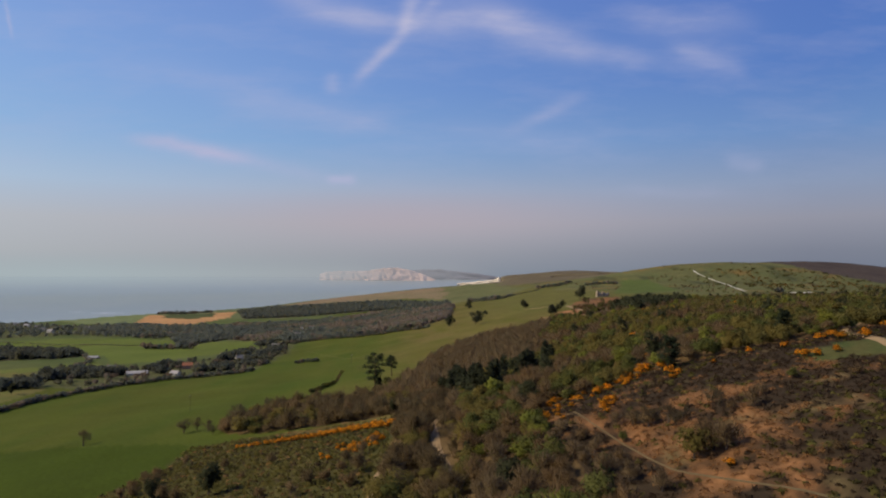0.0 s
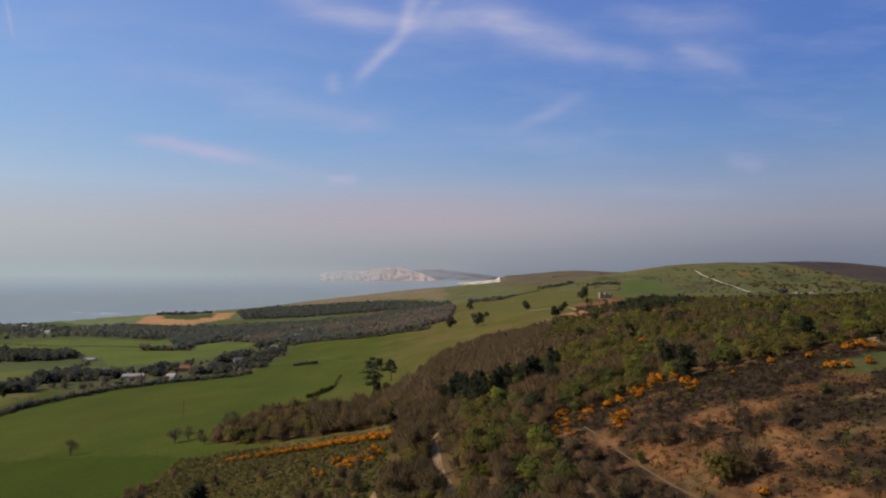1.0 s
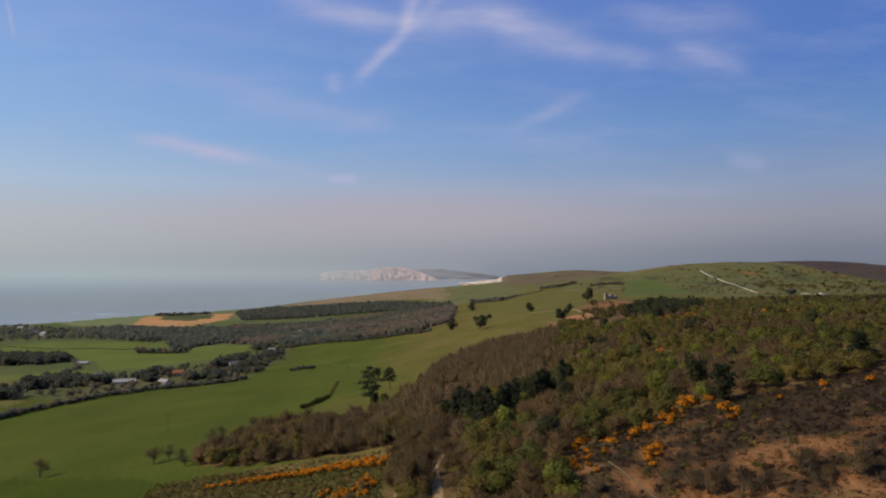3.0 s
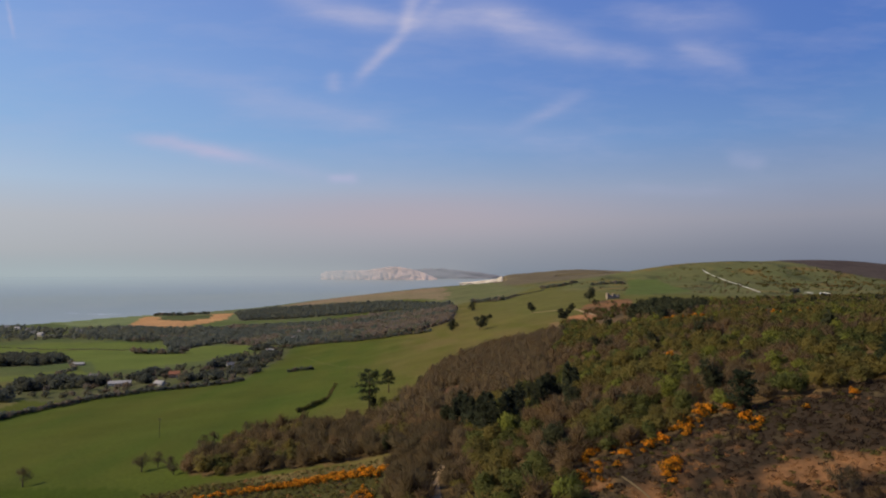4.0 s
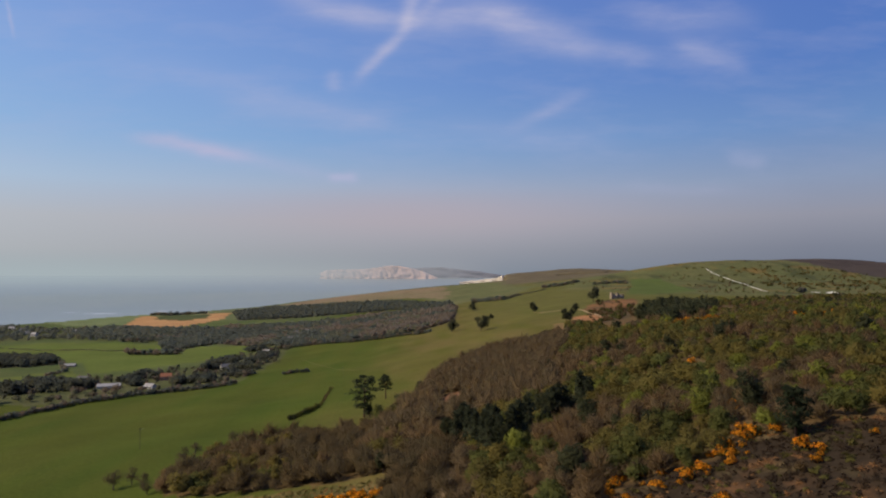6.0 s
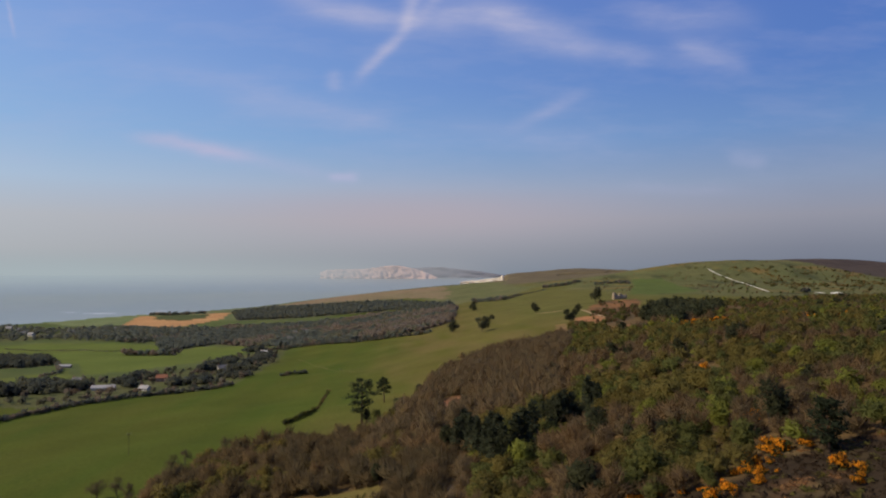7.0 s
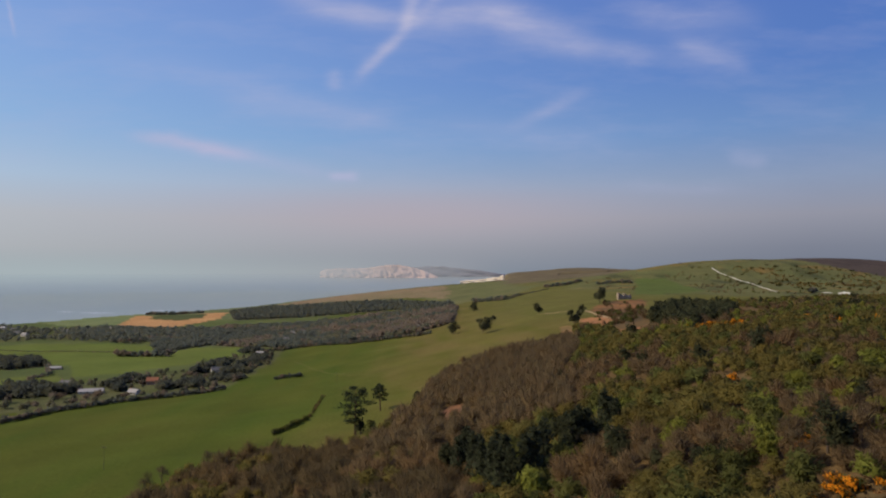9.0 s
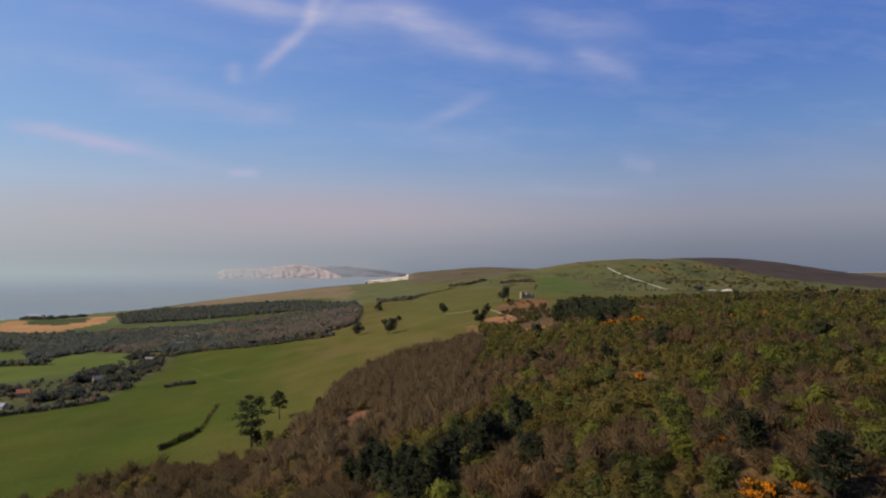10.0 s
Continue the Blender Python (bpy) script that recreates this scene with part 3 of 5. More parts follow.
def join(parts):
    vs, fs, n = [], [], 0
    for v, f in parts:
        vs.append(v), fs.append(f + n)
        n += len(v)
    return np.concatenate(vs), np.concatenate(fs)


def flakes(rng, centres, size, flat=0.0, slim=1.0):
    """Small triangles, one at each centre: leaves or bunches of twigs."""
    n = len(centres)
    a = rng.normal(size=(n, 3))
    if slim < 0.3:
        out = centres - centres.mean(0)
        a = 0.55 * a + out / (np.linalg.norm(out, axis=1)[:, None] + 1e-9) + (0, 0, 1.0)
    a[:, 2] *= 1 - 0.5 * flat
    a /= np.linalg.norm(a, axis=1)[:, None]
    b = np.cross(a, rng.normal(size=(n, 3)))
    b /= np.linalg.norm(b, axis=1)[:, None] + 1e-9
    s = size * rng.uniform(0.6, 1.4, (n, 1))
    a, b = a * s * (1 + 0.6 * (slim < 1)), b * s * slim
    v = np.stack([centres - 0.5 * a - 0.45 * b, centres - 0.5 * a + 0.45 * b, centres + 0.6 * a], 1).reshape(-1, 3)
    return v, np.arange(3 * n).reshape(-1, 3)


def face_out(v, centres, rng, lift=0.25):
    """Turns each flake to face out of its crown and gives it a soft normal that does too."""
    out = centres - centres.mean(0) * (1, 1, 0.75)
    out = out / (np.linalg.norm(out, axis=1)[:, None] + 1e-9) + (0, 0, lift)
    tri = v.reshape(-1, 3, 3)
    n = np.cross(tri[:, 1] - tri[:, 0], tri[:, 2] - tri[:, 0])
    n /= np.linalg.norm(n, axis=1)[:, None] + 1e-9
    wrong = (n * out).sum(1) < 0
    tri[wrong] = tri[wrong][:, ::-1]
    n[wrong] *= -1
    soft = out * 0.8 + n * 0.12
    soft /= np.linalg.norm(soft, axis=1)[:, None]
    return tri.reshape(-1, 3), np.repeat(soft, 3, axis=0)


def soft_normals(ob, normals):
    ob.data.polygons.foreach_set("use_smooth", np.ones(len(ob.data.polygons), bool))
    ob.data.normals_split_custom_set_from_vertices(np.asarray(normals, np.float32))
    return ob


def crown_points(rng, n, high, wide, low, lobes, hollow=0.55):
    """Points in a lumpy crown between the heights low and high."""
    mid, half = (low + high) / 2, (high - low) / 2
    c = rng.normal(size=(lobes, 3))
    c /= np.linalg.norm(c, axis=1)[:, None]
    c *= rng.uniform(0.25, 0.72, (lobes, 1))
    lobe_size = rng.uniform(0.36, 0.58, lobes)
    pick = rng.integers(0, lobes, n)
    d = rng.normal(size=(n, 3))
    d /= np.linalg.norm(d, axis=1)[:, None]
    p = c[pick] + d * (lobe_size[pick] * rng.uniform(hollow, 1.0, n))[:, None]
    return p * (wide, wide, half) + (0, 0, mid), pick


SPECIES = {
    # colour, its change within one crown, height, half width, crown's low end, slimness of a flake, cover, flower colour
    "bare": ((0.172, 0.112, 0.054), 0.12, 5.0, 3.2, 0.3, 0.20, 1.4, None),
    "tall_bare": ((0.172, 0.122, 0.063), 0.12, 7.0, 3.2, 0.6, 0.18, 1.4, None),
    "grey_bare": ((0.188, 0.130, 0.066), 0.12, 5.0, 2.6, 0.6, 0.18, 1.1, None),
    "bud": ((0.160, 0.128, 0.037), 0.14, 4.8, 2.8, 0.4, 0.50, 1.6, None),
    "green": ((0.115, 0.116, 0.034), 0.15, 4.6, 2.8, 0.3, 0.6, 1.7, None),
    "lime": ((0.178, 0.178, 0.034), 0.14, 4.6, 2.7, 0.3, 0.6, 1.7, None),
    "dark": ((0.055, 0.057, 0.028), 0.2, 7.5, 2.7, 0.4, 0.6, 2.0, None),
    "thorn": ((0.128, 0.092, 0.046), 0.08, 5.4, 3.3, 0.2, 0.17, 1.5, None),
    "thin_bare": ((0.105, 0.082, 0.045), 0.12, 6.0, 3.1, 0.9, 0.14, 0.55, None),
    "conifer": ((0.058, 0.064, 0.036), 0.2, 10.0, 2.2, 0.2, 0.5, 2.6, None),
    "pasture_tree": ((0.060, 0.061, 0.034), 0.2, 10.0, 4.8, 0.9, 0.5, 2.3, None),
    # far woods: paler and greyer than near foliage, aerial haze put into the colour
    "wood_grey": ((0.215, 0.170, 0.124), 0.10, 7.0, 5.0, 0.2, 0.7, 2.3, None),
    "wood_olive": ((0.165, 0.160, 0.098), 0.10, 6.8, 4.8, 0.2, 0.7, 2.1, None),
    "wood_dark": ((0.130, 0.138, 0.108), 0.10, 7.5, 5.0, 0.2, 0.7, 2.1, None),
    "gorse": ((0.055, 0.055, 0.018), 0.20, 1.9, 1.5, 0.0, 0.7, 1.9, (0.80, 0.30, 0.02)),
    "heather": ((0.078, 0.052, 0.032), 0.16, 0.5, 0.95, 0.0, 0.5, 1.2, None),
    "bracken": ((0.335, 0.175, 0.070), 0.16, 0.4, 1.0, 0.0, 0.5, 1.1, None),
    "far_gorse": ((0.20, 0.122, 0.034), 0.25, 0.9, 2.4, 0.0, 0.8, 1.6, None),
    "olive": ((0.140, 0.120, 0.034), 0.16, 0.5, 1.1, 0.0, 0.6, 1.5, None),
}


def template(kind, count, seed):
    """Crown triangles of one plant with their colours, and its stem."""
    colour, spread, high, wide, low, slim, cover, flower = SPECIES[kind]
    rng = np.random.default_rng(seed)
    pts, lobe = crown_points(rng, count, high, wide, low, max(4, min(9, count // 14)), 0.3 if slim < 0.3 else 0.55)
    if kind == "conifer":
        f = rng.random(count) ** 1.15
        a, reach = rng.uniform(0, 2 * math.pi, count), wide * (1 - f) ** 0.38 * (0.45 + 0.55 * np.sqrt(rng.random(count)))
        reach *= 0.8 + 0.35 * np.sin(f * 31 + 2 * np.sin(a * 2 + seed))
        pts = np.stack([np.cos(a) * reach, np.sin(a) * reach, low + f * (high - low)], -1)
    pts[:, 2] = np.maximum(pts[:, 2], 0.05)
    size = math.sqrt(cover * wide * (high - low) * 1.5 / count / (0.55 * slim * (1.6 if slim < 1 else 1)) * 2)
    v, f = flakes(rng, pts, size, slim=slim)
    lobe_tint = rng.uniform(1 - spread, 1 + spread, 12)[lobe]
    col = np.array(colour) * (lobe_tint * rng.uniform(0.93, 1.07, count))[:, None]
    if flower:
        bloom = (rng.random(count) < 0.68) & (pts[:, 2] > 0.32 * high)
        col[bloom] = np.array(flower) * rng.uniform(0.6, 1.2, (bloom.sum(), 1))
    v, normals = face_out(v, pts, rng, 2.6 if "wood" in kind else 1.9 if slim < 0.3 else 0.75 if high > 1.5 else 2.5)
    return v, f, np.repeat(col, 3, axis=0), normals


def stem(kind, seed):
    """Trunk with rising limbs."""
    high, wide, low = SPECIES[kind][2:5]
    rng = np.random.default_rng(seed + 500)
    lean = rng.uniform(-0.25, 0.25, 2)
    axis = [(0, 0, -0.3), (lean[0] * 0.4, lean[1] * 0.4, low + 0.4), (lean[0], lean[1], high * 0.72)]
    parts = [tube(axis, (0.16 + high * 0.012, 0.11 + high * 0.008, 0.03))]
    for k in range(7):
        z = rng.uniform(low * 0.7 + 0.2, high * 0.55)
        a, reach = rng.uniform(0, 2 * math.pi), wide * rng.uniform(0.55, 0.95)
        end = (math.cos(a) * reach, math.sin(a) * reach, min(z + rng.uniform(0.25, 0.5) * high, high * 0.93))
        mid = (end[0] * 0.45, end[1] * 0.45, z + 0.45 * (end[2] - z) - 0.1)
        parts.append(tube([(lean[0] * 0.3, lean[1] * 0.3, z), mid, end], (0.055, 0.035, 0.010), 4))
    return join(parts)


TEMPLATES = {}


def plant_template(kind, count, k):
    key = (kind, count, k)
    if key not in TEMPLATES:
        TEMPLATES[key] = template(kind, count, 17 * k + count + len(kind))
    return TEMPLATES[key]


def plant_mass(name, label, plants, category="shrubs"):
    """Many plants as one object. plants: rows of kind, triangles, x, y, scale, tint."""
    rng = np.random.default_rng(len(plants))
    groups = {}
    for kind, count, x, y, scale, tint in plants:
        groups.setdefault((kind, count, int(rng.integers(0, 5))), []).append((x, y, scale, tint))
    vs, cs, ns = [], [], []
    for (kind, count, k), rows in groups.items():
        v, f, c, nn = plant_template(kind, count, k)
        r = np.array(rows)
        z = surface(r[:, 0], r[:, 1])
        a = rng.uniform(0, 2 * math.pi, len(r))
        s = r[:, 2][:, None]
        x = (v[None, :, 0] * np.cos(a)[:, None] - v[None, :, 1] * np.sin(a)[:, None]) * s + r[:, :1]
        y = (v[None, :, 0] * np.sin(a)[:, None] + v[None, :, 1] * np.cos(a)[:, None]) * s + r[:, 1:2]
        uneven = 0.07 if "wood" in kind else 0.2
        zz = v[None, :, 2] * s * rng.uniform(1 - uneven, 1 + uneven, (len(r), 1)) + z[:, None] - 0.1
        vs.append(np.stack([x, y, zz], -1).reshape(-1, 3))
        ns.append(np.stack([nn[:, 0] * np.cos(a)[:, None] - nn[:, 1] * np.sin(a)[:, None], nn[:, 0] * np.sin(a)[:, None] + nn[:, 1] * np.cos(a)[:, None], np.broadcast_to(nn[:, 2], x.shape)], -1).reshape(-1, 3))
        warm = rng.uniform(0.94, 1.06, (len(r), 1, 1)) ** np.array([1.0, 0.0, -0.8])
        cs.append((c[None] * r[:, 3][:, None, None] * warm).reshape(-1, 3))
    v = np.concatenate(vs)
    ob = mesh_object(name, v, np.arange(len(v)).reshape(-1, 3), FOLIAGE, np.concatenate(cs), smooth=False)
    soft_normals(ob, np.concatenate(ns))
    return tagged(ob, label, category, kind="stuff")


def scatter(corners, cell, seed, jitter=0.48):
    """Places on a shaken grid inside an outline."""
    c = np.array(corners)
    rng = np.random.default_rng(seed)
    gx, gy = np.meshgrid(np.arange(c[:, 0].min(), c[:, 0].max(), cell), np.arange(c[:, 1].min(), c[:, 1].max(), cell))
    x = gx.ravel() + rng.uniform(-jitter, jitter, gx.size) * cell
    y = gy.ravel() + rng.uniform(-jitter, jitter, gx.size) * cell
    keep = inside(x, y, [tuple(p) for p in corners])
    return x[keep], y[keep], rng


# ---- single plants as things ----
PLANT_NAMES = {"thorn": ("shrub", "dark leafless thorn shrub at the wood's edge"), "bare": ("shrub", "leafless brown thorn shrub on the slope"), "thin_bare": ("tree", "thin leafless tree with fine twigs"), "tall_bare": ("tree", "tall leafless brown tree in the wood"),
               "grey_bare": ("shrub", "leafless grey-twigged shrub on the slope"), "bud": ("shrub", "shrub in olive-yellow bud on the slope"),
               "green": ("shrub", "dull green leafy shrub on the slope"), "lime": ("shrub", "bright lime-green shrub in new leaf"),
               "pasture_tree": ("tree", "dark round-headed tree standing in the pasture"), "dark": ("evergreen_tree", "dark evergreen tree among bare scrub"), "conifer": ("conifer_tree", "dark pointed conifer in a clump among bare scrub"), "gorse": ("gorse_bush", "gorse bush covered in orange-yellow flowers")}
MADE = {}


def plant(kind, x, y, scale=1.0, turn=0.0, k=0, label="", count=520, group=""):
    key = (kind, k, count)
    name, words = PLANT_NAMES[kind]
    m = Matrix.Translation(at_ground(x, y, -0.05)) @ Matrix.Rotation(turn, 4, "Z") @ Matrix.Scale(scale, 4)
    if key not in MADE:
        root = new(name)
        v, f, c, nn = plant_template(kind, count, k)
        if kind == "gorse":
            bloom = c[::3, 0] > 0.2
            for part_name, rows in (("foliage", ~bloom), ("blossom", bloom)):
                pick = np.repeat(rows, 3)
                soft_normals(mesh_object(part_name, v[pick], np.arange(pick.sum()).reshape(-1, 3), FOLIAGE, c[pick], False), nn[pick]).parent = root
        else:
            soft_normals(mesh_object("crown", v, f, FOLIAGE, c, False), nn).parent = root
            sv, sf = stem(kind, k)
            mesh_object("trunk", sv, sf, BARK).parent = root
        tagged(root, label or words, name.replace("_", " "), group)
        root.matrix_basis = m
        MADE[key] = root
        return root
    ob = MADE[key]
    made = copy_thing(ob, Matrix.Identity(4))
    made.matrix_basis = m
    return tagged(made, label or words, name.replace("_", " "), group)


def pine(x, y, high, seed, label, spread=1.0, low=0.24, full=1.0):
    """A Scots pine: bent bare trunk, limbs, flat dark tiers of needles."""
    rng = np.random.default_rng(seed)
    root = new("pine_tree")
    root.matrix_basis = Matrix.Translation(at_ground(x, y, -0.1))
    bend = rng.uniform(-0.06, 0.06, 2) * high
    axis = [(0, 0, 0), (bend[0] * 0.5, bend[1] * 0.5, high * 0.35), (bend[0], bend[1], high * 0.7), (bend[0] * 0.7, bend[1], high * 0.97)]
    parts, tiers, cols, soft = [tube(axis, (0.030 * high, 0.022 * high, 0.014 * high, 0.004 * high), 7)], [], [], []
    for k in range(15):
        f = low + (0.98 - low) * (k / 14) ** 0.8
        a = k * 2.4 + rng.uniform(-0.5, 0.5)
        reach = spread * high * (0.30 - 0.17 * abs(f - 0.62 + 0.3 * (full - 1)) / 0.4) * rng.uniform(0.65, 1.15)
        z, bx, by = f * high, bend[0] * f, bend[1] * f
        end = np.array((bx + math.cos(a) * reach, by + math.sin(a) * reach, z + 0.05 * high))
        parts.append(tube([(bx, by, z - 0.02 * high), (bx + math.cos(a) * reach * 0.5, by + math.sin(a) * reach * 0.5, z + 0.01 * high), end], (0.009 * high, 0.006 * high, 0.002 * high), 4))
        n = 85
        d = rng.normal(size=(n, 3))
        d /= np.linalg.norm(d, axis=1)[:, None]
        pts = np.array((bx, by, z)) * 0.3 + end * 0.7 + d * rng.uniform(0.3, 1.0, (n, 1)) * (reach * 0.62 * full, reach * 0.62 * full, 0.055 * high * full ** 2)
        v, _ = flakes(rng, pts, (0.042 if full < 1.2 else 0.062) * high, flat=0.8, slim=0.7)
        v, nn = face_out(v, pts, rng, 0.4)
        tiers.append(v), soft.append(nn)
        cols.append(np.repeat(np.array((0.038, 0.046, 0.024)) * rng.uniform(0.6, 1.5, (n, 1)), 3, 0))
    soft_normals(mesh_object("crown", np.concatenate(tiers), np.arange(15 * 85 * 3).reshape(-1, 3), FOLIAGE, np.concatenate(cols), False), np.concatenate(soft)).parent = root
    v, f = join(parts)
    mesh_object("trunk", v, f, PINE_BARK).parent = root
    return tagged(root, label, "pine tree", "pines")


# ---- buildings ----
def house(x, y, turn, wide, deep, wall_high, roof_high, wall_mat, roof_mat, label, name="house", chimneys=1, windows=3, storeys=2):
    root = new(name)
    root.matrix_basis = Matrix.Translation(at_ground(x, y, -0.3)) @ Matrix.Rotation(radians(turn), 4, "Z")
    w, d = wide / 2, deep / 2
    bm = bmesh.new()
    low = [bm.verts.new(p) for p in ((-w, -d, 0), (w, -d, 0), (w, d, 0), (-w, d, 0))]
    top = [bm.verts.new(p) for p in ((-w, -d, wall_high), (w, -d, wall_high), (w, d, wall_high), (-w, d, wall_high))]
    peak = [bm.verts.new((-w, 0, wall_high + roof_high)), bm.verts.new((w, 0, wall_high + roof_high))]
    bm.faces.new((low[0], low[1], top[1], top[0])), bm.faces.new((low[2], low[3], top[3], top[2]))
    bm.faces.new((low[1], low[2], top[2], peak[1], top[1])), bm.faces.new((low[3], low[0], top[0], peak[0], top[3]))
    bm_object("wall", bm, wall_mat, root)
    for side in (-1, 1):
        bm = bmesh.new()
        e, over = 0.35, 0.3
        drop = roof_high / d * e
        pts = [(-w - over, side * (d + e), wall_high - drop), (w + over, side * (d + e), wall_high - drop), (w + over, 0, wall_high + roof_high), (-w - over, 0, wall_high + roof_high)]
        lowv, upv = [bm.verts.new(p) for p in pts], [bm.verts.new((p[0], p[1], p[2] + 0.22)) for p in pts]
        bm.faces.new(upv), bm.faces.new(lowv[::-1])
        for k in range(4):
            bm.faces.new((lowv[k], lowv[(k + 1) % 4], upv[(k + 1) % 4], upv[k]))
        bmesh.ops.recalc_face_normals(bm, faces=bm.faces)
        bm_object("roof_slope", bm, roof_mat, root)
    for k in range(chimneys):
        bm = bmesh.new()
        cx = (-w + 0.9) if k == 0 else (w - 0.9)
        box(bm, cx - 0.45, -0.35, wall_high + roof_high * 0.6, cx + 0.45, 0.35, wall_high + roof_high + 1.1)
        bm_object("chimney", bm, BRICK, root)
    for floor_at in range(storeys):
        for k in range(windows):
            cx, z = -w + wide * (k + 0.5) / windows, 1.0 + floor_at * 2.6
            if z + 1.2 > wall_high:
                continue
            bm = bmesh.new()
            box(bm, cx - 0.55, -d - 0.06, z, cx + 0.55, -d + 0.1, z + 1.2)
            win = bm_object("window", bm, WOODWORK, root)
            bm = bmesh.new()
            box(bm, cx - 0.45, -d - 0.08, z + 0.1, cx + 0.45, -d - 0.05, z + 1.1)
            bm_object("pane", bm, PANE, win)
    return tagged(root, label, "house", "village houses")


def mansion(x, y, turn):
    """A stone house with gables, tall stacks and a crenellated tower."""
    root = new("mansion")
    root.matrix_basis = Matrix.Translation(at_ground(x, y, -0.5)) @ Matrix.Rotation(radians(turn), 4, "Z") @ Matrix.Scale(0.62, 4)
    blocks = [("tower", -12, 0, 4.5, 6, 12.5), ("wing", -5.5, 1, 8.5, 9, 6.0), ("tower", 1.5, 0.5, 4.0, 6, 11.0), ("wing", 8.0, 1.5, 9, 8, 5.5), ("tower", 14.5, 1.0, 3.6, 5, 9.0)]
    for name, cx, cy, wide, deep, high in blocks:
        bm = bmesh.new()
        box(bm, cx - wide / 2, cy - deep / 2, 0, cx + wide / 2, cy + deep / 2, high)
        if name == "tower":
            for k in range(4):
                px = cx - wide / 2 + wide * (k + 0.25) / 4
                box(bm, px, cy - deep / 2, high, px + wide / 8, cy - deep / 2 + 0.5, high + 0.9)
                box(bm, px, cy + deep / 2 - 0.5, high, px + wide / 8, cy + deep / 2, high + 0.9)
        body = bm_object(name, bm, STONE, root)
        for row in range(int(high // 3.4)):
            for k in range(max(1, int(wide // 3))):
                wx, z = cx - wide / 2 + wide * (k + 0.5) / max(1, int(wide // 3)), 1.2 + row * 3.3
                bm = bmesh.new()
                box(bm, wx - 0.6, cy - deep / 2 - 0.05, z, wx + 0.6, cy - deep / 2 + 0.1, z + 1.7)
                bm_object("window", bm, PANE, body)
        if name == "wing":
            bm = bmesh.new()
            w, d = wide / 2 + 0.2, deep / 2 + 0.2
            v = [bm.verts.new((cx + a, cy + b, high + c)) for a, b, c in ((-w, -d, 0), (w, -d, 0), (w, d, 0), (-w, d, 0), (-w * 0.8, 0, 2.6), (w * 0.8, 0, 2.6))]
            for f in ((0, 1, 5, 4), (2, 3, 4, 5), (1, 2, 5), (3, 0, 4), (3, 2, 1, 0)):
                bm.faces.new([v[k] for k in f])
            bm_object("roof", bm, SLATE, root)
            bm = bmesh.new()
            box(bm, cx - 0.7, cy - 0.5, high + 1.5, cx + 0.7, cy + 0.5, high + 4.6)
            bm_object("chimney", bm, STONE, root)
    return tagged(root, "large grey stone house with crenellated tower", "house")


def ribbon(name, points, wide, mat, label, category="path", lift=0.12, seed=1, kind="structure"):
    """A worn strip laid on the ground along a bending line."""
    pts = np.array(points, float)
    k = np.concatenate([[0], np.cumsum(np.hypot(*np.diff(pts, axis=0).T))])
    n = max(8, int(k[-1] / max(1.0, wide * 0.8)))
    s = np.linspace(0, k[-1], n)
    x, y = np.interp(s, k, pts[:, 0]), np.interp(s, k, pts[:, 1])
    for _ in range(3):
        x[1:-1], y[1:-1] = (x[:-2] + 2 * x[1:-1] + x[2:]) / 4, (y[:-2] + 2 * y[1:-1] + y[2:]) / 4
    dx, dy = np.gradient(x), np.gradient(y)
    length = np.hypot(dx, dy)
    nx, ny = -dy / length, dx / length
    half = wide / 2 * (0.75 + 0.5 * value_noise(s / (wide * 3), s * 0 + seed, seed))
    cols = 5
    verts = []
    for c in np.linspace(-1, 1, cols):
        px, py = x + nx * half * c, y + ny * half * c
        verts.append(np.stack([px, py, surface(px, py) + lift * (1 - 0.9 * c * c)], -1))
    v = np.stack(verts, 1).reshape(-1, 3)
    i = np.arange(n * cols).reshape(n, cols)
    f = np.stack([i[:-1, :-1], i[:-1, 1:], i[1:, 1:], i[1:, :-1]], -1).reshape(-1, 4)
    return tagged(mesh_object(name, v, f[:, ::-1], mat), label, category, kind=kind)


def chalk_pit(x, y, wide, high, turn):
    """A quarried bank: a curved, broken face of bare chalk with a spill of rubble below."""
    u = np.linspace(-1, 1, 26)
    rows = []
    for f in np.linspace(0, 1, 7):
        px = u * wide / 2
        py = 9 * (1 - u * u) + 4 * f + 2.5 * (value_noise(u * 5 + f * 3, u * 0 + f * 4, 77) - 0.5) - (6 * (1 - f) ** 2)
        c, s = math.cos(radians(turn)), math.sin(radians(turn))
        gx, gy = x + px * c - py * s, y + px * s + py * c
        top = high * np.sqrt(np.clip(1 - u * u, 0, 1)) * (0.75 + 0.5 * value_noise(u * 4, u * 0, 78))
        rows.append(np.stack([gx, gy, surface(gx, gy) - 0.4 + top * f], -1))
    v = np.concatenate(rows)
    i = np.arange(7 * 26).reshape(7, 26)
    f = np.stack([i[:-1, :-1], i[:-1, 1:], i[1:, 1:], i[1:, :-1]], -1).reshape(-1, 4)
    return tagged(mesh_object("chalk_pit", v, f, CHALK), "old chalk pit with a bare white face", "quarry", kind="structure")


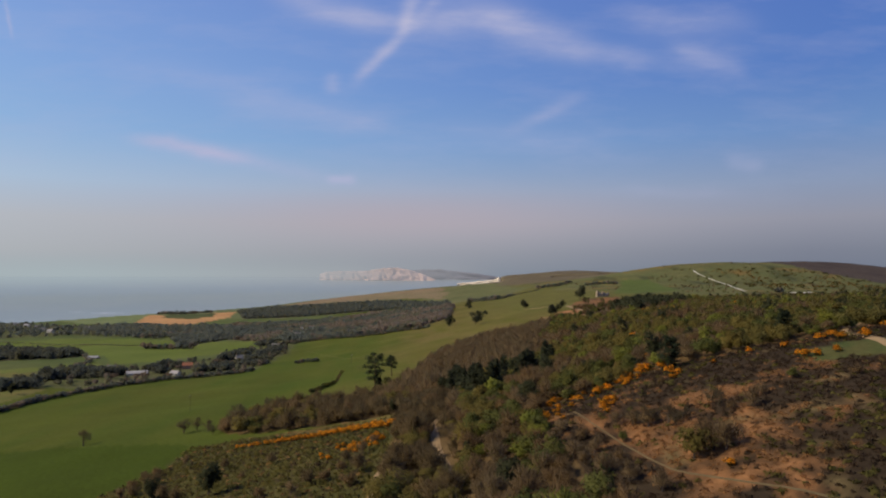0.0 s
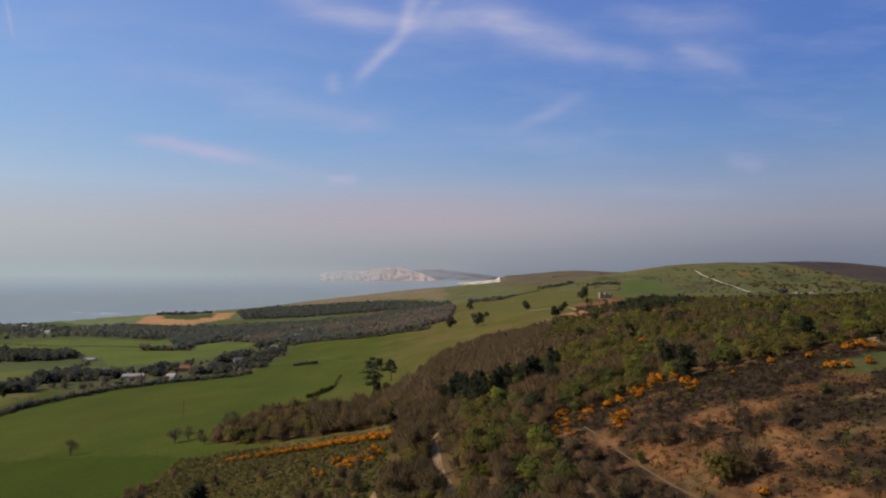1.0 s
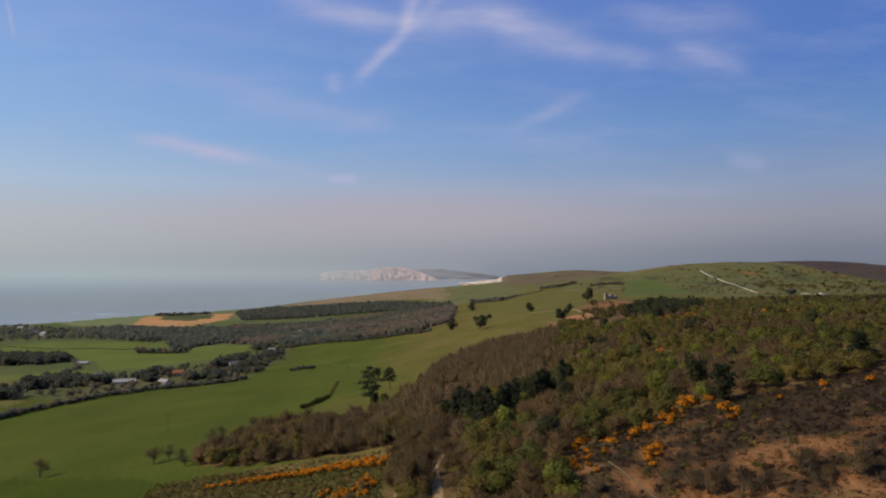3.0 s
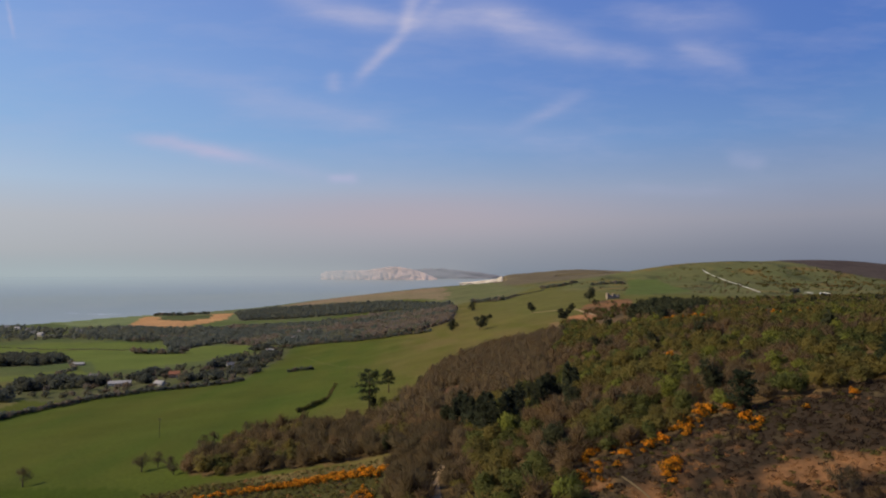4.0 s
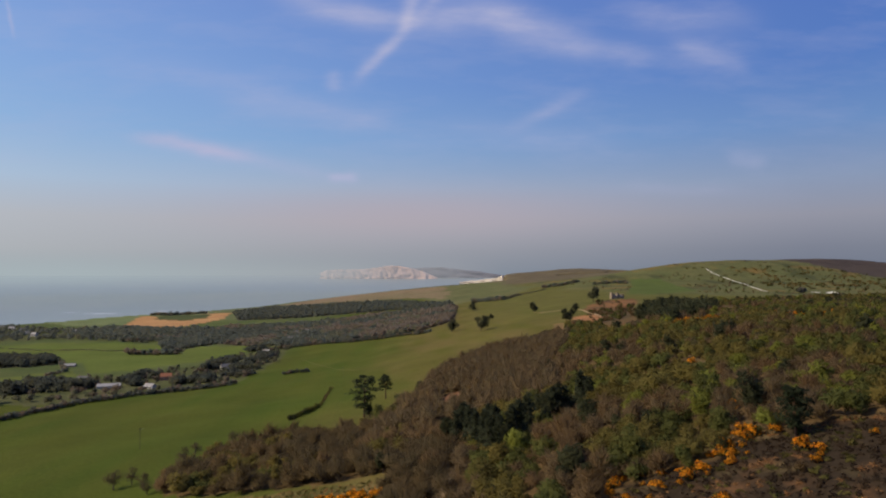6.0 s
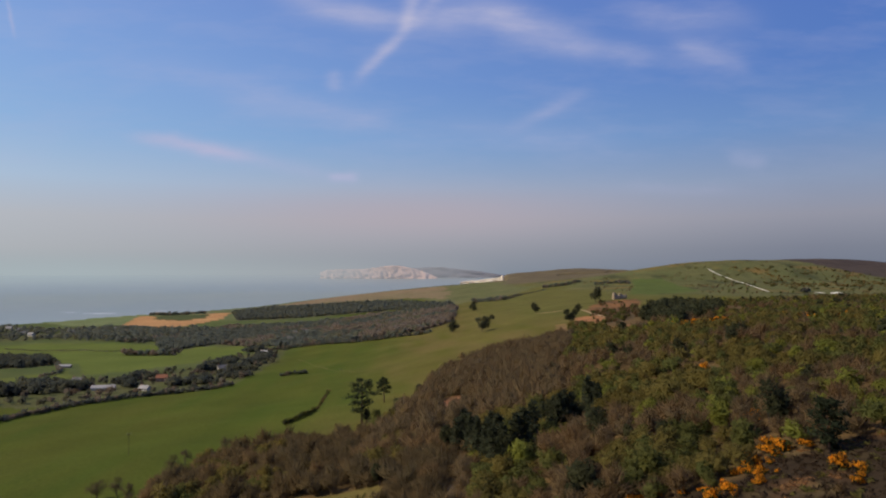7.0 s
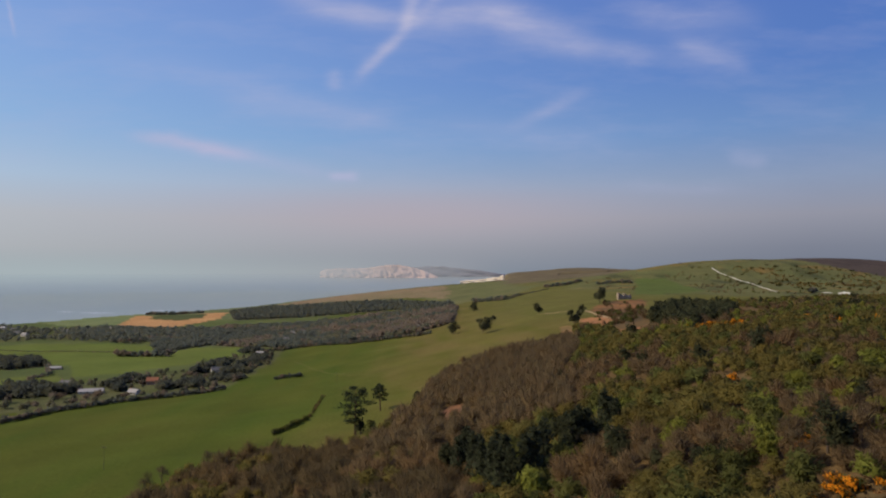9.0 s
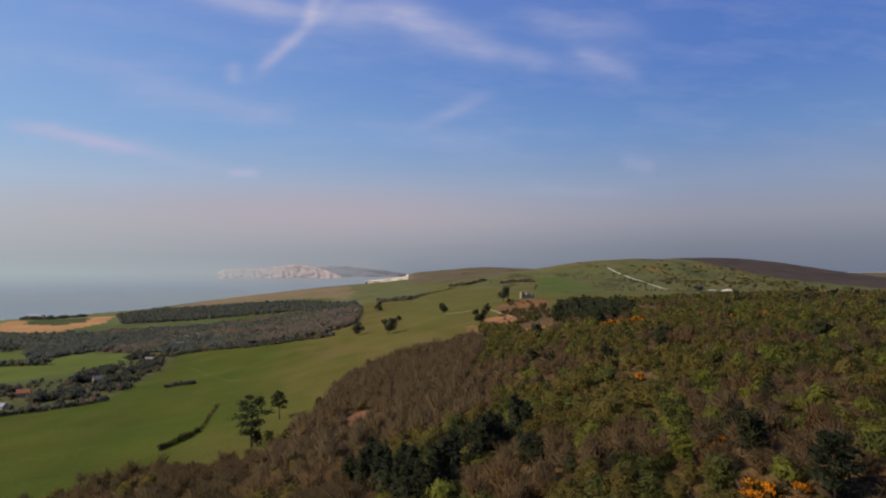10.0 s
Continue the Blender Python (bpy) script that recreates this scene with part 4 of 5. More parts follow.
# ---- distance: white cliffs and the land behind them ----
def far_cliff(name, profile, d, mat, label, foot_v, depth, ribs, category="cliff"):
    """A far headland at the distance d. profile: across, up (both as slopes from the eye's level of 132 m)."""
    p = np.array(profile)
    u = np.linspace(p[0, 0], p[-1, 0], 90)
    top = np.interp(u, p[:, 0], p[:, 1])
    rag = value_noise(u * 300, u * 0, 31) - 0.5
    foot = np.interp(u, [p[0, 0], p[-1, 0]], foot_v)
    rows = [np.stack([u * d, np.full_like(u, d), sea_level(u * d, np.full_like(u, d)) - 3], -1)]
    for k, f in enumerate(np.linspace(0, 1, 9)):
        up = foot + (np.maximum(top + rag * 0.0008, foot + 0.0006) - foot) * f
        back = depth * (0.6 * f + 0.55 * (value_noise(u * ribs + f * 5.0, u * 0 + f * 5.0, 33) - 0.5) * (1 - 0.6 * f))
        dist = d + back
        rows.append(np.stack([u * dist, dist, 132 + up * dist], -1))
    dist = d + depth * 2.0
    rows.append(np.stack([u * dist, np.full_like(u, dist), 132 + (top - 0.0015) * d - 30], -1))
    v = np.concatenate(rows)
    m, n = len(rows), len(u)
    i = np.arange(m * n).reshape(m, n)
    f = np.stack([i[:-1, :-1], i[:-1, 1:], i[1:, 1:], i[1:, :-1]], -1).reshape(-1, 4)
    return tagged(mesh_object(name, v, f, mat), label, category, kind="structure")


far_cliff("backdrop_down", [(-0.05, 0.008), (-0.02, 0.0105), (0.005, 0.0105), (0.03, 0.0075), (0.058, 0.005), (0.092, -0.001), (0.13, -0.004)], 4560, FAR_TURF, "distant down coloured with haze", (-0.008, -0.010), 60, 60, "hill")
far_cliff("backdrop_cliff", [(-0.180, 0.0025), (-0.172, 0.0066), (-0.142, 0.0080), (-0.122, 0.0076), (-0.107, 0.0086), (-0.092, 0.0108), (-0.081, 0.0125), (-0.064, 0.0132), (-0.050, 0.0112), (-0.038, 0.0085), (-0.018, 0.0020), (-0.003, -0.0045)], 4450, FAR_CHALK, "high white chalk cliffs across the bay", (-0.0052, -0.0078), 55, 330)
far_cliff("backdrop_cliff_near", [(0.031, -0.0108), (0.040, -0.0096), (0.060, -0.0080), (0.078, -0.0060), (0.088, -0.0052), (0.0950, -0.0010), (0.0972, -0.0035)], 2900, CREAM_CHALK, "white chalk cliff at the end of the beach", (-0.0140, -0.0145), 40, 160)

# added self-lit sheet that veils the sea's edge and cliffs like haze
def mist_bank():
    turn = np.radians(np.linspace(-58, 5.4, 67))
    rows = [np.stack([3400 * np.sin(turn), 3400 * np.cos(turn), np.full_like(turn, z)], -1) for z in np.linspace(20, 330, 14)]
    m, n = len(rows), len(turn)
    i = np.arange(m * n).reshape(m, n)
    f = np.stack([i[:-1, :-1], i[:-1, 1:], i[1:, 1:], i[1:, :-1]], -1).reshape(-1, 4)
    ob = mesh_object("backdrop_haze", np.concatenate(rows), f, HAZE_GLOW)
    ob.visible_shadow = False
    return tagged(ob, "glowing sheet of painted sea haze along the horizon", "mist", kind="structure")


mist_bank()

# surf on the ledges off the shore
def surf(x, y, long, wide, seed):
    n = 40
    u = np.linspace(-1, 1, n)
    half = wide / 2 * np.sqrt(1 - u * u + 0.01) * (0.4 + value_noise(u * 7, u * 0, seed))
    mid = wide * 0.5 * (value_noise(u * 3, u * 0 + 4, seed) - 0.5)
    rows = [np.stack([x + u * long / 2, y + mid + s * half, sea_level(x + u * long / 2, y + mid + s * half) + 0.5 - 0.3 * abs(s)], -1) for s in (-1, 0, 1)]
    i = np.arange(3 * n).reshape(3, n)
    f = np.stack([i[:-1, :-1], i[:-1, 1:], i[1:, 1:], i[1:, :-1]], -1).reshape(-1, 4)
    return tagged(mesh_object("surf", np.concatenate(rows), f, FOAM), "white surf breaking on a ledge", "surf", kind="stuff")


chalk_pit(590, 1078, 16, 1.3, -35)
chalk_pit(607, 1062, 19, 3.0, -40)
surf(-1150, 2280, 110, 30, 3)
surf(-1265, 2300, 60, 20, 5)
surf(-985, 2380, 50, 40, 9)

# ---- paths ----
ribbon("chalk_track", [(606, 1535), (597, 1470), (595, 1400), (588, 1313), (560, 1220), (527, 1103)], 2.3, CHALK, "white chalk track climbing the down", lift=0.7)
ribbon("footpath", [(33.5, 161), (34.5, 148), (35.5, 138), (36.5, 130), (38.2, 118), (40.2, 109.7), (45.5, 100.5), (50.6, 91), (56, 78)], 0.24, FOOTPATH, "narrow trodden footpath across the heath", lift=0.25)
ribbon("sandy_lane", [(3, 222), (2, 212), (-1, 198), (-1, 186), (0, 167), (2, 152), (3, 137), (0, 110), (-4, 80)], 2.0, TRODDEN, "sandy lane between the bushes", lift=0.2)
ribbon("heath_track", [(97, 138), (100, 147), (102, 156), (104.5, 167), (111.6, 176.4), (121.6, 189.7), (130.5, 200.3), (139, 209)], 2.6, TRODDEN, "pale sandy track beside the gorse", lift=0.2)
ribbon("side_track", [(-9, 180), (-12, 173), (-14, 153), (-14, 138), (-10, 110)], 1.6, TRODDEN, "narrow sandy track through the scrub", lift=0.2)
ribbon("field_track", [(-160, 812), (-113, 693), (-90, 640), (-69, 599), (-54, 588)], 0.5, FAINT, "faint worn track across the pasture", lift=0.15)
ribbon("soil_track", [(147, 745), (142, 668), (138, 613), (142, 600)], 1.7, CUT_SOIL, "pale track cut across bare soil", lift=0.5)
ribbon("bank_track", [(106, 788), (119, 766), (134, 763)], 0.8, CUT_SOIL, "short pale track worn into the grass", lift=0.4)

# ---- woods and scrub as masses ----
STRETCH = [(-70, 100), (-70, 205), (-16, 250), (60, 250), (75, 205), (60, 176), (30, 176), (24, 100)]      # where each bush is a thing of its own


def choose(x, y, rng):
    """Which plant grows at a place in the scrub: kinds keep together in patches."""
    n = value_noise(np.array([x / 13]), np.array([y / 17]), 51)[0]
    m = value_noise(np.array([x / 45]), np.array([y / 45]), 52)[0]
    r = min(0.999, max(0.0, 0.62 * (1.7 * n - 0.35) + 0.38 * rng.random()))
    if x < -25 or (x < 4 and y < 262):
        return "thorn" if r < 0.66 else "bare" if r < 0.74 else "bud" if r < 0.9 else "green"
    if inside(x, y, BARE_WOOD) or (x < 45 and y > 290):
        return "tall_bare" if r < 0.70 else "grey_bare" if r < 0.85 else "bud"
    if x < 8:
        return "bare" if r < 0.40 else "grey_bare" if r < 0.50 else "tall_bare" if r < 0.60 else "bud" if r < 0.86 else "green" if r < 0.97 else "lime"
    leafy = 0.40 + 0.40 * m + (0.12 if x > 60 else 0.0)
    if r < leafy * 0.55:
        return "bud"
    if r < leafy * 0.86:
        return "green"
    if r < leafy:
        return "lime"
    return "dark" if r > 0.965 else "bare" if r < 0.75 else "grey_bare"


def open_ground(x, y):
    return inside(x, y, HEATH) or inside(x, y, WEST_HEATH) or inside(x, y, BARE_SOIL)


GLADE = [(74, 288), (82, 292), (88, 276), (86, 264), (77, 266)]
LANES = [[(3, 222), (2, 212), (-1, 198), (-1, 186), (0, 167), (2, 152), (3, 137)], [(-9, 180), (-12, 173), (-14, 153), (-14, 138)]]


FOOTWAY = [[(33.5, 161), (35.5, 138), (36.5, 130), (38.2, 118), (40.2, 109.7), (45.5, 100.5), (50.6, 91)]]


def on_lane(x, y, clear=2.4, lines=LANES):
    for line in lines:
        for (ax, ay), (bx, by) in zip(line, line[1:]):
            k = max(0, min(1, ((x - ax) * (bx - ax) + (y - ay) * (by - ay)) / ((bx - ax) ** 2 + (by - ay) ** 2)))
            if math.hypot(x - ax - k * (bx - ax), y - ay - k * (by - ay)) < clear:
                return True
    return False


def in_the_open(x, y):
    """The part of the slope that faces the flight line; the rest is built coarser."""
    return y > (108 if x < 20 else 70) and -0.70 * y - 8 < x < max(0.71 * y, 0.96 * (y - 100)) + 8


def kept_clear(x, y):
    if open_ground(x, y) or on_lane(x, y) or (110 < x < 240 and y > 470):
        return True
    if any(inside(x, y, bed) for bed in (RED_PATCH, GLADE, BARE_WOOD, SAND_GAP, SOIL_FACE, SOIL_CUT)):
        return True
    return ((x - 138) / 18) ** 2 + ((y - 398) / 18) ** 2 < 1 or ((x - 170) / 12) ** 2 + ((y - 362) / 26) ** 2 < 1


single, mass = 0, []
for near, far, cell, count in ((0, 215, 3.4, 480), (215, 300, 3.4, 300), (300, 640, 4.0, 120), (640, 1300, 8.5, 40)):
    xs, ys, r2 = scatter(SCRUB, cell, int(far))
    for x, y in zip(xs, ys):
        d = math.hypot(x, y)
        if not near <= d < far or y < 62 or abs(x) > 1.15 * y + 25 or kept_clear(x, y):
            continue
        if r2.random() < (0.03 if x < 8 else 0.06):
            continue
        kind = choose(x, y, r2)
        scale = (0.6 + 0.75 * r2.random() ** 1.6) * (0.82 if (x > 75 and y > 180) or y > 300 else 1.0)
        if single < 290 and inside(x, y, STRETCH) and r2.random() < 0.42:
            plant(kind, x, y, scale, r2.uniform(0, 6.28), int(r2.integers(0, 3)), count=500, group="scrub on the slope")
            single += 1
        else:
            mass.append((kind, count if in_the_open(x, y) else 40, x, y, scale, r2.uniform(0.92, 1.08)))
xs, ys, r2 = scatter(BARE_WOOD, 3.3, 59)
for x, y in zip(xs, ys):
    if not inside(x, y, RED_PATCH):
        mass.append(("tall_bare" if r2.random() < 0.8 else "grey_bare", 150, x, y, r2.uniform(0.74, 0.92), r2.uniform(0.95, 1.05)))
plant_mass("scrub", "dense leafless and budding scrub on the hillside", mass)

HAMLET_HOUSES = [(-294, 645), (-250, 628), (-262, 690), (-228, 760), (-228, 925), (-347, 700), (-321, 657)] + [(-303.9, 1247.9), (-240.7, 1174.5), (-225.0, 1177.9), (-227.6, 1073.1), (-443.8, 848.4)]


def near_house(x, y):
    return any(abs(x - hx) < 6 and -10 < y - hy < 5 for hx, hy in HAMLET_HOUSES)


def wood(name, label, outline, cell, seed, share, low, high, pick, tint=1.0, count=44):
    """A wood seen from afar. share: how much of the ground bears trees; pick: the kind that grows at a place."""
    xs, ys, r2 = scatter(outline, cell, seed)
    clump = value_noise(xs / 30, ys / 65, seed)
    rows = []
    for x, y, n in zip(xs, ys, clump):
        if near_house(x, y) or 0.72 * n + 0.28 * r2.random() > 0.14 + 0.86 * share:
            continue
        rows.append((pick(x, y, n, r2), count, x, y, r2.uniform(low, high) * (1.0 if r2.random() < 0.9 else 1.3), r2.uniform(0.92, 1.08) * tint))
    return plant_mass(name, label, rows, "wood")


def valley_kind(x, y, n, r2):
    patch = value_noise(np.array([x / 70]), np.array([y / 60]), 68)[0] + 0.35 * (r2.random() - 0.5)
    dark = 0.42 if x > -190 else 0.72
    return "wood_dark" if patch < dark - 0.08 else "wood_olive" if patch < dark + 0.04 else "wood_grey"


def mostly_dark(x, y, n, r2):
    return "wood_dark" if r2.random() < 0.8 else "wood_olive"


def evergreen(x, y, n, r2):
    return "dark"


wood("far_wood", "dark belt of distant trees beyond the fields", FAR_BELT, 9, 61, 0.92, 0.9, 1.1, mostly_dark, count=60)
wood("valley_wood", "grey-brown leafless wood in the valley", MID_BELT, 7.2, 62, 0.9, 0.95, 1.1, valley_kind, count=72)
wood("village_trees", "trees and gardens around the far village", VILLAGE, 12, 63, 0.55, 0.6, 1.0, mostly_dark)
wood("garden_wood", "dark trees between the far village and the fields", GARDEN_WOOD, 8, 67, 0.75, 0.7, 1.1, mostly_dark)
wood("copse", "dark copse of large round trees between green fields", LEFT_COPSE, 9, 64, 0.95, 1.1, 1.6, mostly_dark, 0.7, 110)
wood("pine_wood", "dark evergreen wood beside the stone house", DARK_WOOD, 5, 66, 0.97, 0.85, 1.0, evergreen, 1.2, 90)

# the hamlet's trees stand in clumps between houses and gardens: x, y, half width, height
HAMLET_CLUMPS = [(-359, 556, 11, 11), (-366, 629, 13, 12), (-350, 637, 11, 13), (-325, 642, 9, 11), (-316, 650, 9, 11), (-380, 691, 16, 8), (-293, 722, 12, 9), (-276, 655, 6, 8), (-236, 655, 7, 8),
                 (-218, 661, 12, 9), (-244, 779, 14, 11), (-248, 822, 13, 11), (-212, 820, 10, 9), (-196, 690, 11, 7), (-184, 682, 7, 5), (-255, 975, 14, 9), (-215, 870, 13, 9), (-206, 750, 12, 8), (-300, 690, 8, 7)]
r2 = np.random.default_rng(65)
rows = []
for cx, cy, wide, high in HAMLET_CLUMPS:
    for _ in range(int(wide * 2.4)):
        x, y = cx + r2.normal(0, 0.5) * wide, cy + r2.normal(0, 0.5) * wide
        kind = "wood_dark" if r2.random() < 0.8 else "wood_olive"
        if not near_house(x, y):
            rows.append((kind, 150, x, y, high / 8.0 * r2.uniform(0.7, 1.1), r2.uniform(0.62, 0.85)))
xs, ys, r2 = scatter(HAMLET, 11, 69)
rows += [("wood_olive" if r2.random() < 0.6 else "wood_grey", 60, x, y, r2.uniform(0.5, 0.85), r2.uniform(0.65, 0.9)) for x, y in zip(xs, ys) if r2.random() < 0.45 and not near_house(x, y)]
plant_mass("hamlet_trees", "mixed dark trees around the hamlet", rows, "wood")


def hedge(line, high, label, kinds=("wood_dark", "wood_dark", "wood_grey"), seed=1, gap=0.0, count=50, step=2.0):
    pts = np.array(line, float)
    k = np.concatenate([[0], np.cumsum(np.hypot(*np.diff(pts, axis=0).T))])
    r2 = np.random.default_rng(seed)
    rows = []
    for s in np.arange(0, k[-1], step):
        if value_noise(np.array([s / 18]), np.array([seed * 3.3]), seed)[0] < gap:
            continue
        x, y = np.interp(s, k, pts[:, 0]) + r2.uniform(-1, 1), np.interp(s, k, pts[:, 1]) + r2.uniform(-1, 1)
        kind = str(r2.choice(kinds))
        rows.append((kind, count, x, y, high / SPECIES[kind][2] * r2.uniform(0.7, 1.3), r2.uniform(0.7, 1.1)))
    return plant_mass("hedge", label, rows, "hedge")


hedge([(-300, 380), (-281, 425), (-284, 479), (-269, 547), (-225, 592), (-172, 618)], 3.4, "dark clipped field hedge", seed=71, step=1.1)
hedge([(-242, 957), (-179, 970), (-108, 925), (-56, 882), (-10, 834)], 4.0, "dark hedge along the wood", seed=72)
hedge([(70, 1425), (84, 1385), (100, 1340), (121, 1268)], 7.0, "clump of dark trees on the far down", seed=73, step=4)
hedge([(121, 1290), (150, 1380), (182, 1464), (238, 1513)], 2.6, "low dark hedge crossing the far down", seed=85, step=3, gap=0.15)
hedge([(112, 1330), (142, 1425), (176, 1510)], 2.2, "low hedge beside a lane on the far down", seed=86, step=3, gap=0.2)
hedge([(244, 1600), (282, 1555), (332, 1590)], 7.0, "line of bushes on the far down", seed=74, gap=0.25, step=5)
hedge([(330, 1450), (352, 1440), (386, 1383)], 6.0, "row of dark bushes beside a green field", seed=87, gap=0.2, step=4)
hedge([(-469, 874), (-420, 800), (-412, 747)], 3.5, "hedge between two fields", seed=75, step=4)
hedge([(-760, 1130), (-620, 1060), (-470, 1040), (-400, 1030)], 1.3, "low hedge between far fields", seed=76, step=1.3, gap=0.2)
hedge([(-640, 960), (-800, 1010), (-950, 1050)], 4.0, "hedge at the edge of far fields", seed=77, step=5)
hedge([(-684, 1455), (-602, 1405), (-555, 1415)], 3.0, "hedge beside the ploughed field", seed=78, step=6)
hedge([(-780, 1830), (-700, 1790), (-640, 1850)], 8.0, "tree line behind the ploughed field", seed=79, step=6)
hedge([(-75, 388), (-71, 397), (-67, 406), (-66, 416)], 2.7, "dense line of thorn bushes in the pasture", kinds=("green", "green", "dark"), seed=80, count=160, step=1.0)
hedge([(-66, 416), (-66, 432), (-70, 470), (-73, 505)], 1.3, "thin line of bushes running down the pasture", kinds=("green", "bare"), seed=88, count=100, step=1.8, gap=0.4)
hedge([(-440, 985), (-400, 975), (-360, 968)], 8.0, "dark clump of trees in the green field", seed=82, count=80, step=4)
hedge([(-535, 1165), (-505, 1172), (-480, 1175)], 7.0, "small clump of trees in the far field", seed=83, step=5)
hedge([(-140, 652), (-128, 655), (-118, 658)], 3.6, "short row of bushes in the pasture", seed=81, count=80)

hedge([(299.5, 511.1), (292.2, 484.4), (303.9, 483.7)], 5.5, "dark clump of trees above the scrub", kinds=("wood_dark", "dark"), seed=89, count=90, step=3)

# heath plants
xs, ys, r2 = scatter(HEATH, 1.25, 90)
rows = []
for x, y in zip(xs, ys):
    if y < 60 or x > 0.95 * y + 15:
        continue
    n = heath_mix(np.array([x]), np.array([y]))[0]
    kind = "bracken" if r2.random() < n else "olive" if r2.random() < (0.3 if x > 55 and y < 118 else 0.12) else "heather"
    if not on_lane(x, y) and not on_lane(x, y, 0.75, FOOTWAY) and r2.random() < 0.85 and not inside(x, y, GREEN_PATCH):
        if kind != "bracken" and n > 0.12 and r2.random() < 0.9:
            kind = "bracken" if r2.random() < 0.88 else "olive"
        rows.append((kind, 22, x, y, r2.uniform(0.5, 1.2), r2.uniform(0.8, 1.2)))
plant_mass("heather", "dark heather and rust-brown bracken on the heath", rows, "heather")
xs, ys, r2 = scatter(WEST_HEATH, 1.5, 91)
plant_mass("rough_grass", "olive tussocks and heather on the western bank", [(("olive", "heather", "bracken")[int(r2.choice(3, p=(0.66, 0.25, 0.09)))], 12, x, y, r2.uniform(0.45, 1.2), r2.uniform(0.6, 1.1)) for x, y in zip(xs, ys)], "heather")

for x, y, s, k in ((-84, 176, 0.7, 0), (-80, 168, 0.8, 1), (-86, 186, 0.6, 2), (-70, 160, 0.7, 0), (-47, 150, 0.7, 1), (-42, 155, 0.6, 2), (-33, 149, 0.8, 0), (-27, 158, 0.7, 1), (-24, 166, 0.6, 2),
                   (-20, 178, 0.7, 0), (-18, 188, 0.6, 1), (-38, 142, 0.8, 2), (-62, 148, 0.6, 0), (-52, 176, 0.4, 1), (-83, 196, 0.7, 2), (-79, 208, 0.7, 0), (-20, 150, 0.8, 1), (-30, 136, 0.9, 2)):
    plant("bare" if k else "grey_bare", x, y, s, x * 1.7, k, label="low leafless bush on the rough western bank", group="bushes on the western bank")

for k, (x, y, s) in enumerate([(-75, 174, 0.8), (-79, 184, 0.85), (-84, 190, 0.75), (-70, 169, 0.8), (-66, 166, 0.7), (-82, 178, 0.7), (-61, 190, 0.6), (-47, 188, 0.65), (-31, 158, 0.8), (-19, 159, 0.9), (-24, 172, 0.7)]):
    plant("thorn", x, y, s, y, k % 3, label="dark leafless thorn shrub on the western bank", group="bushes on the western bank")

# gorse: on the heath's edge, the western bank, and the far crest
for k, (x, y, s) in enumerate([(120, 177, 1.5), (126, 181, 1.6), (132, 190, 1.7), (137, 200, 1.8), (141, 196, 1.6), (98, 161, 1.1), (97, 155.5, 1.0), (101, 153, 1.1), (94, 160, 1.1), (85, 159, 0.9),
                               (79, 165, 0.8), (82, 146, 1.2), (84, 144, 1.0), (88, 143, 0.9), (59, 186, 1.3), (57, 182, 1.1), (60, 168, 1.2), (53, 181, 1.2), (51, 178, 1.0), (40, 155, 1.3),
                               (42, 157, 1.0), (32, 180, 1.1), (30, 176, 0.9), (27, 167, 1.1), (42, 171, 1.2), (45, 173, 1.0), (37, 172, 1.0), (47, 105, 0.8), (64, 204, 1.3), (66, 206, 1.2), (59, 183, 1.3), (81, 269, 1.3), (62, 180, 1.0)]):
    plant("gorse", x, y, s, k * 1.7, k % 3, count=300, group="gorse on the heath")
r2 = np.random.default_rng(95)
for k in range(150):
    f = (k / 149) ** 0.8
    x, y = -68 + 53 * f + r2.uniform(-1.5, 1.5), 223 - 8 * f ** 2 + r2.uniform(-5.0, 2.5) * (0.3 + 0.8 * f)
    plant("gorse", x, y, r2.uniform(0.3, 0.7) + 0.35 * f, k * 2.1, k % 3, count=300, label="low gorse bush flowering on the western bank", group="gorse on the western bank")
for k in range(44):
    f = r2.random()
    x, y = -31 + 16 * f + r2.normal(0, 1.5), 184 + 9 * f + r2.normal(0, 4)
    plant("gorse", x, y, r2.uniform(0.4, 0.8), k * 1.3, k % 3, count=300, label="low gorse bush flowering on the western bank", group="gorse on the western bank")
rows = [("gorse", 60, r2.normal(136, 7), r2.normal(408, 5), r2.uniform(0.8, 1.5), 1.0) for _ in range(34)]
rows += [("gorse", 50, cx + r2.normal(0, 4), cy + r2.normal(0, 2), r2.uniform(0.9, 1.6), 1.0) for cx, cy in ((165, 385), (170, 376), (175, 352), (178, 340)) for _ in range(7)]
for cx, cy in zip(r2.uniform(640, 900, 26), r2.uniform(1270, 1530, 26)):
    rows += [("far_gorse", 16, cx + r2.normal(0, 16), cy + r2.normal(0, 9), r2.uniform(0.9, 1.9), r2.uniform(0.7, 1.0)) for _ in range(11)]
rows += [("olive", 16, r2.uniform(560, 960), r2.uniform(1150, 1560), r2.uniform(3, 6), r2.uniform(0.5, 1.0)) for _ in range(160)]
spots = [(x, y) for x, y in zip(r2.uniform(300, 960, 1300), r2.uniform(1000, 1640, 1300)) if value_noise(np.array([x / 40]), np.array([y / 70]), 18)[0] > 0.56 and not inside(x, y, BRIGHT_DOWN) and not inside(x, y, HEATHER_HILL)]
down_scrub = [("green" if r2.random() < 0.5 else "bare", 16, x, y, r2.uniform(0.3, 0.7), r2.uniform(0.75, 1.1)) for x, y in spots]
plant_mass("down_scrub", "low thorn scrub dotted over the far down", down_scrub)
plant_mass("gorse_patches", "patches of orange-flowered gorse on the far slopes", rows, "gorse")

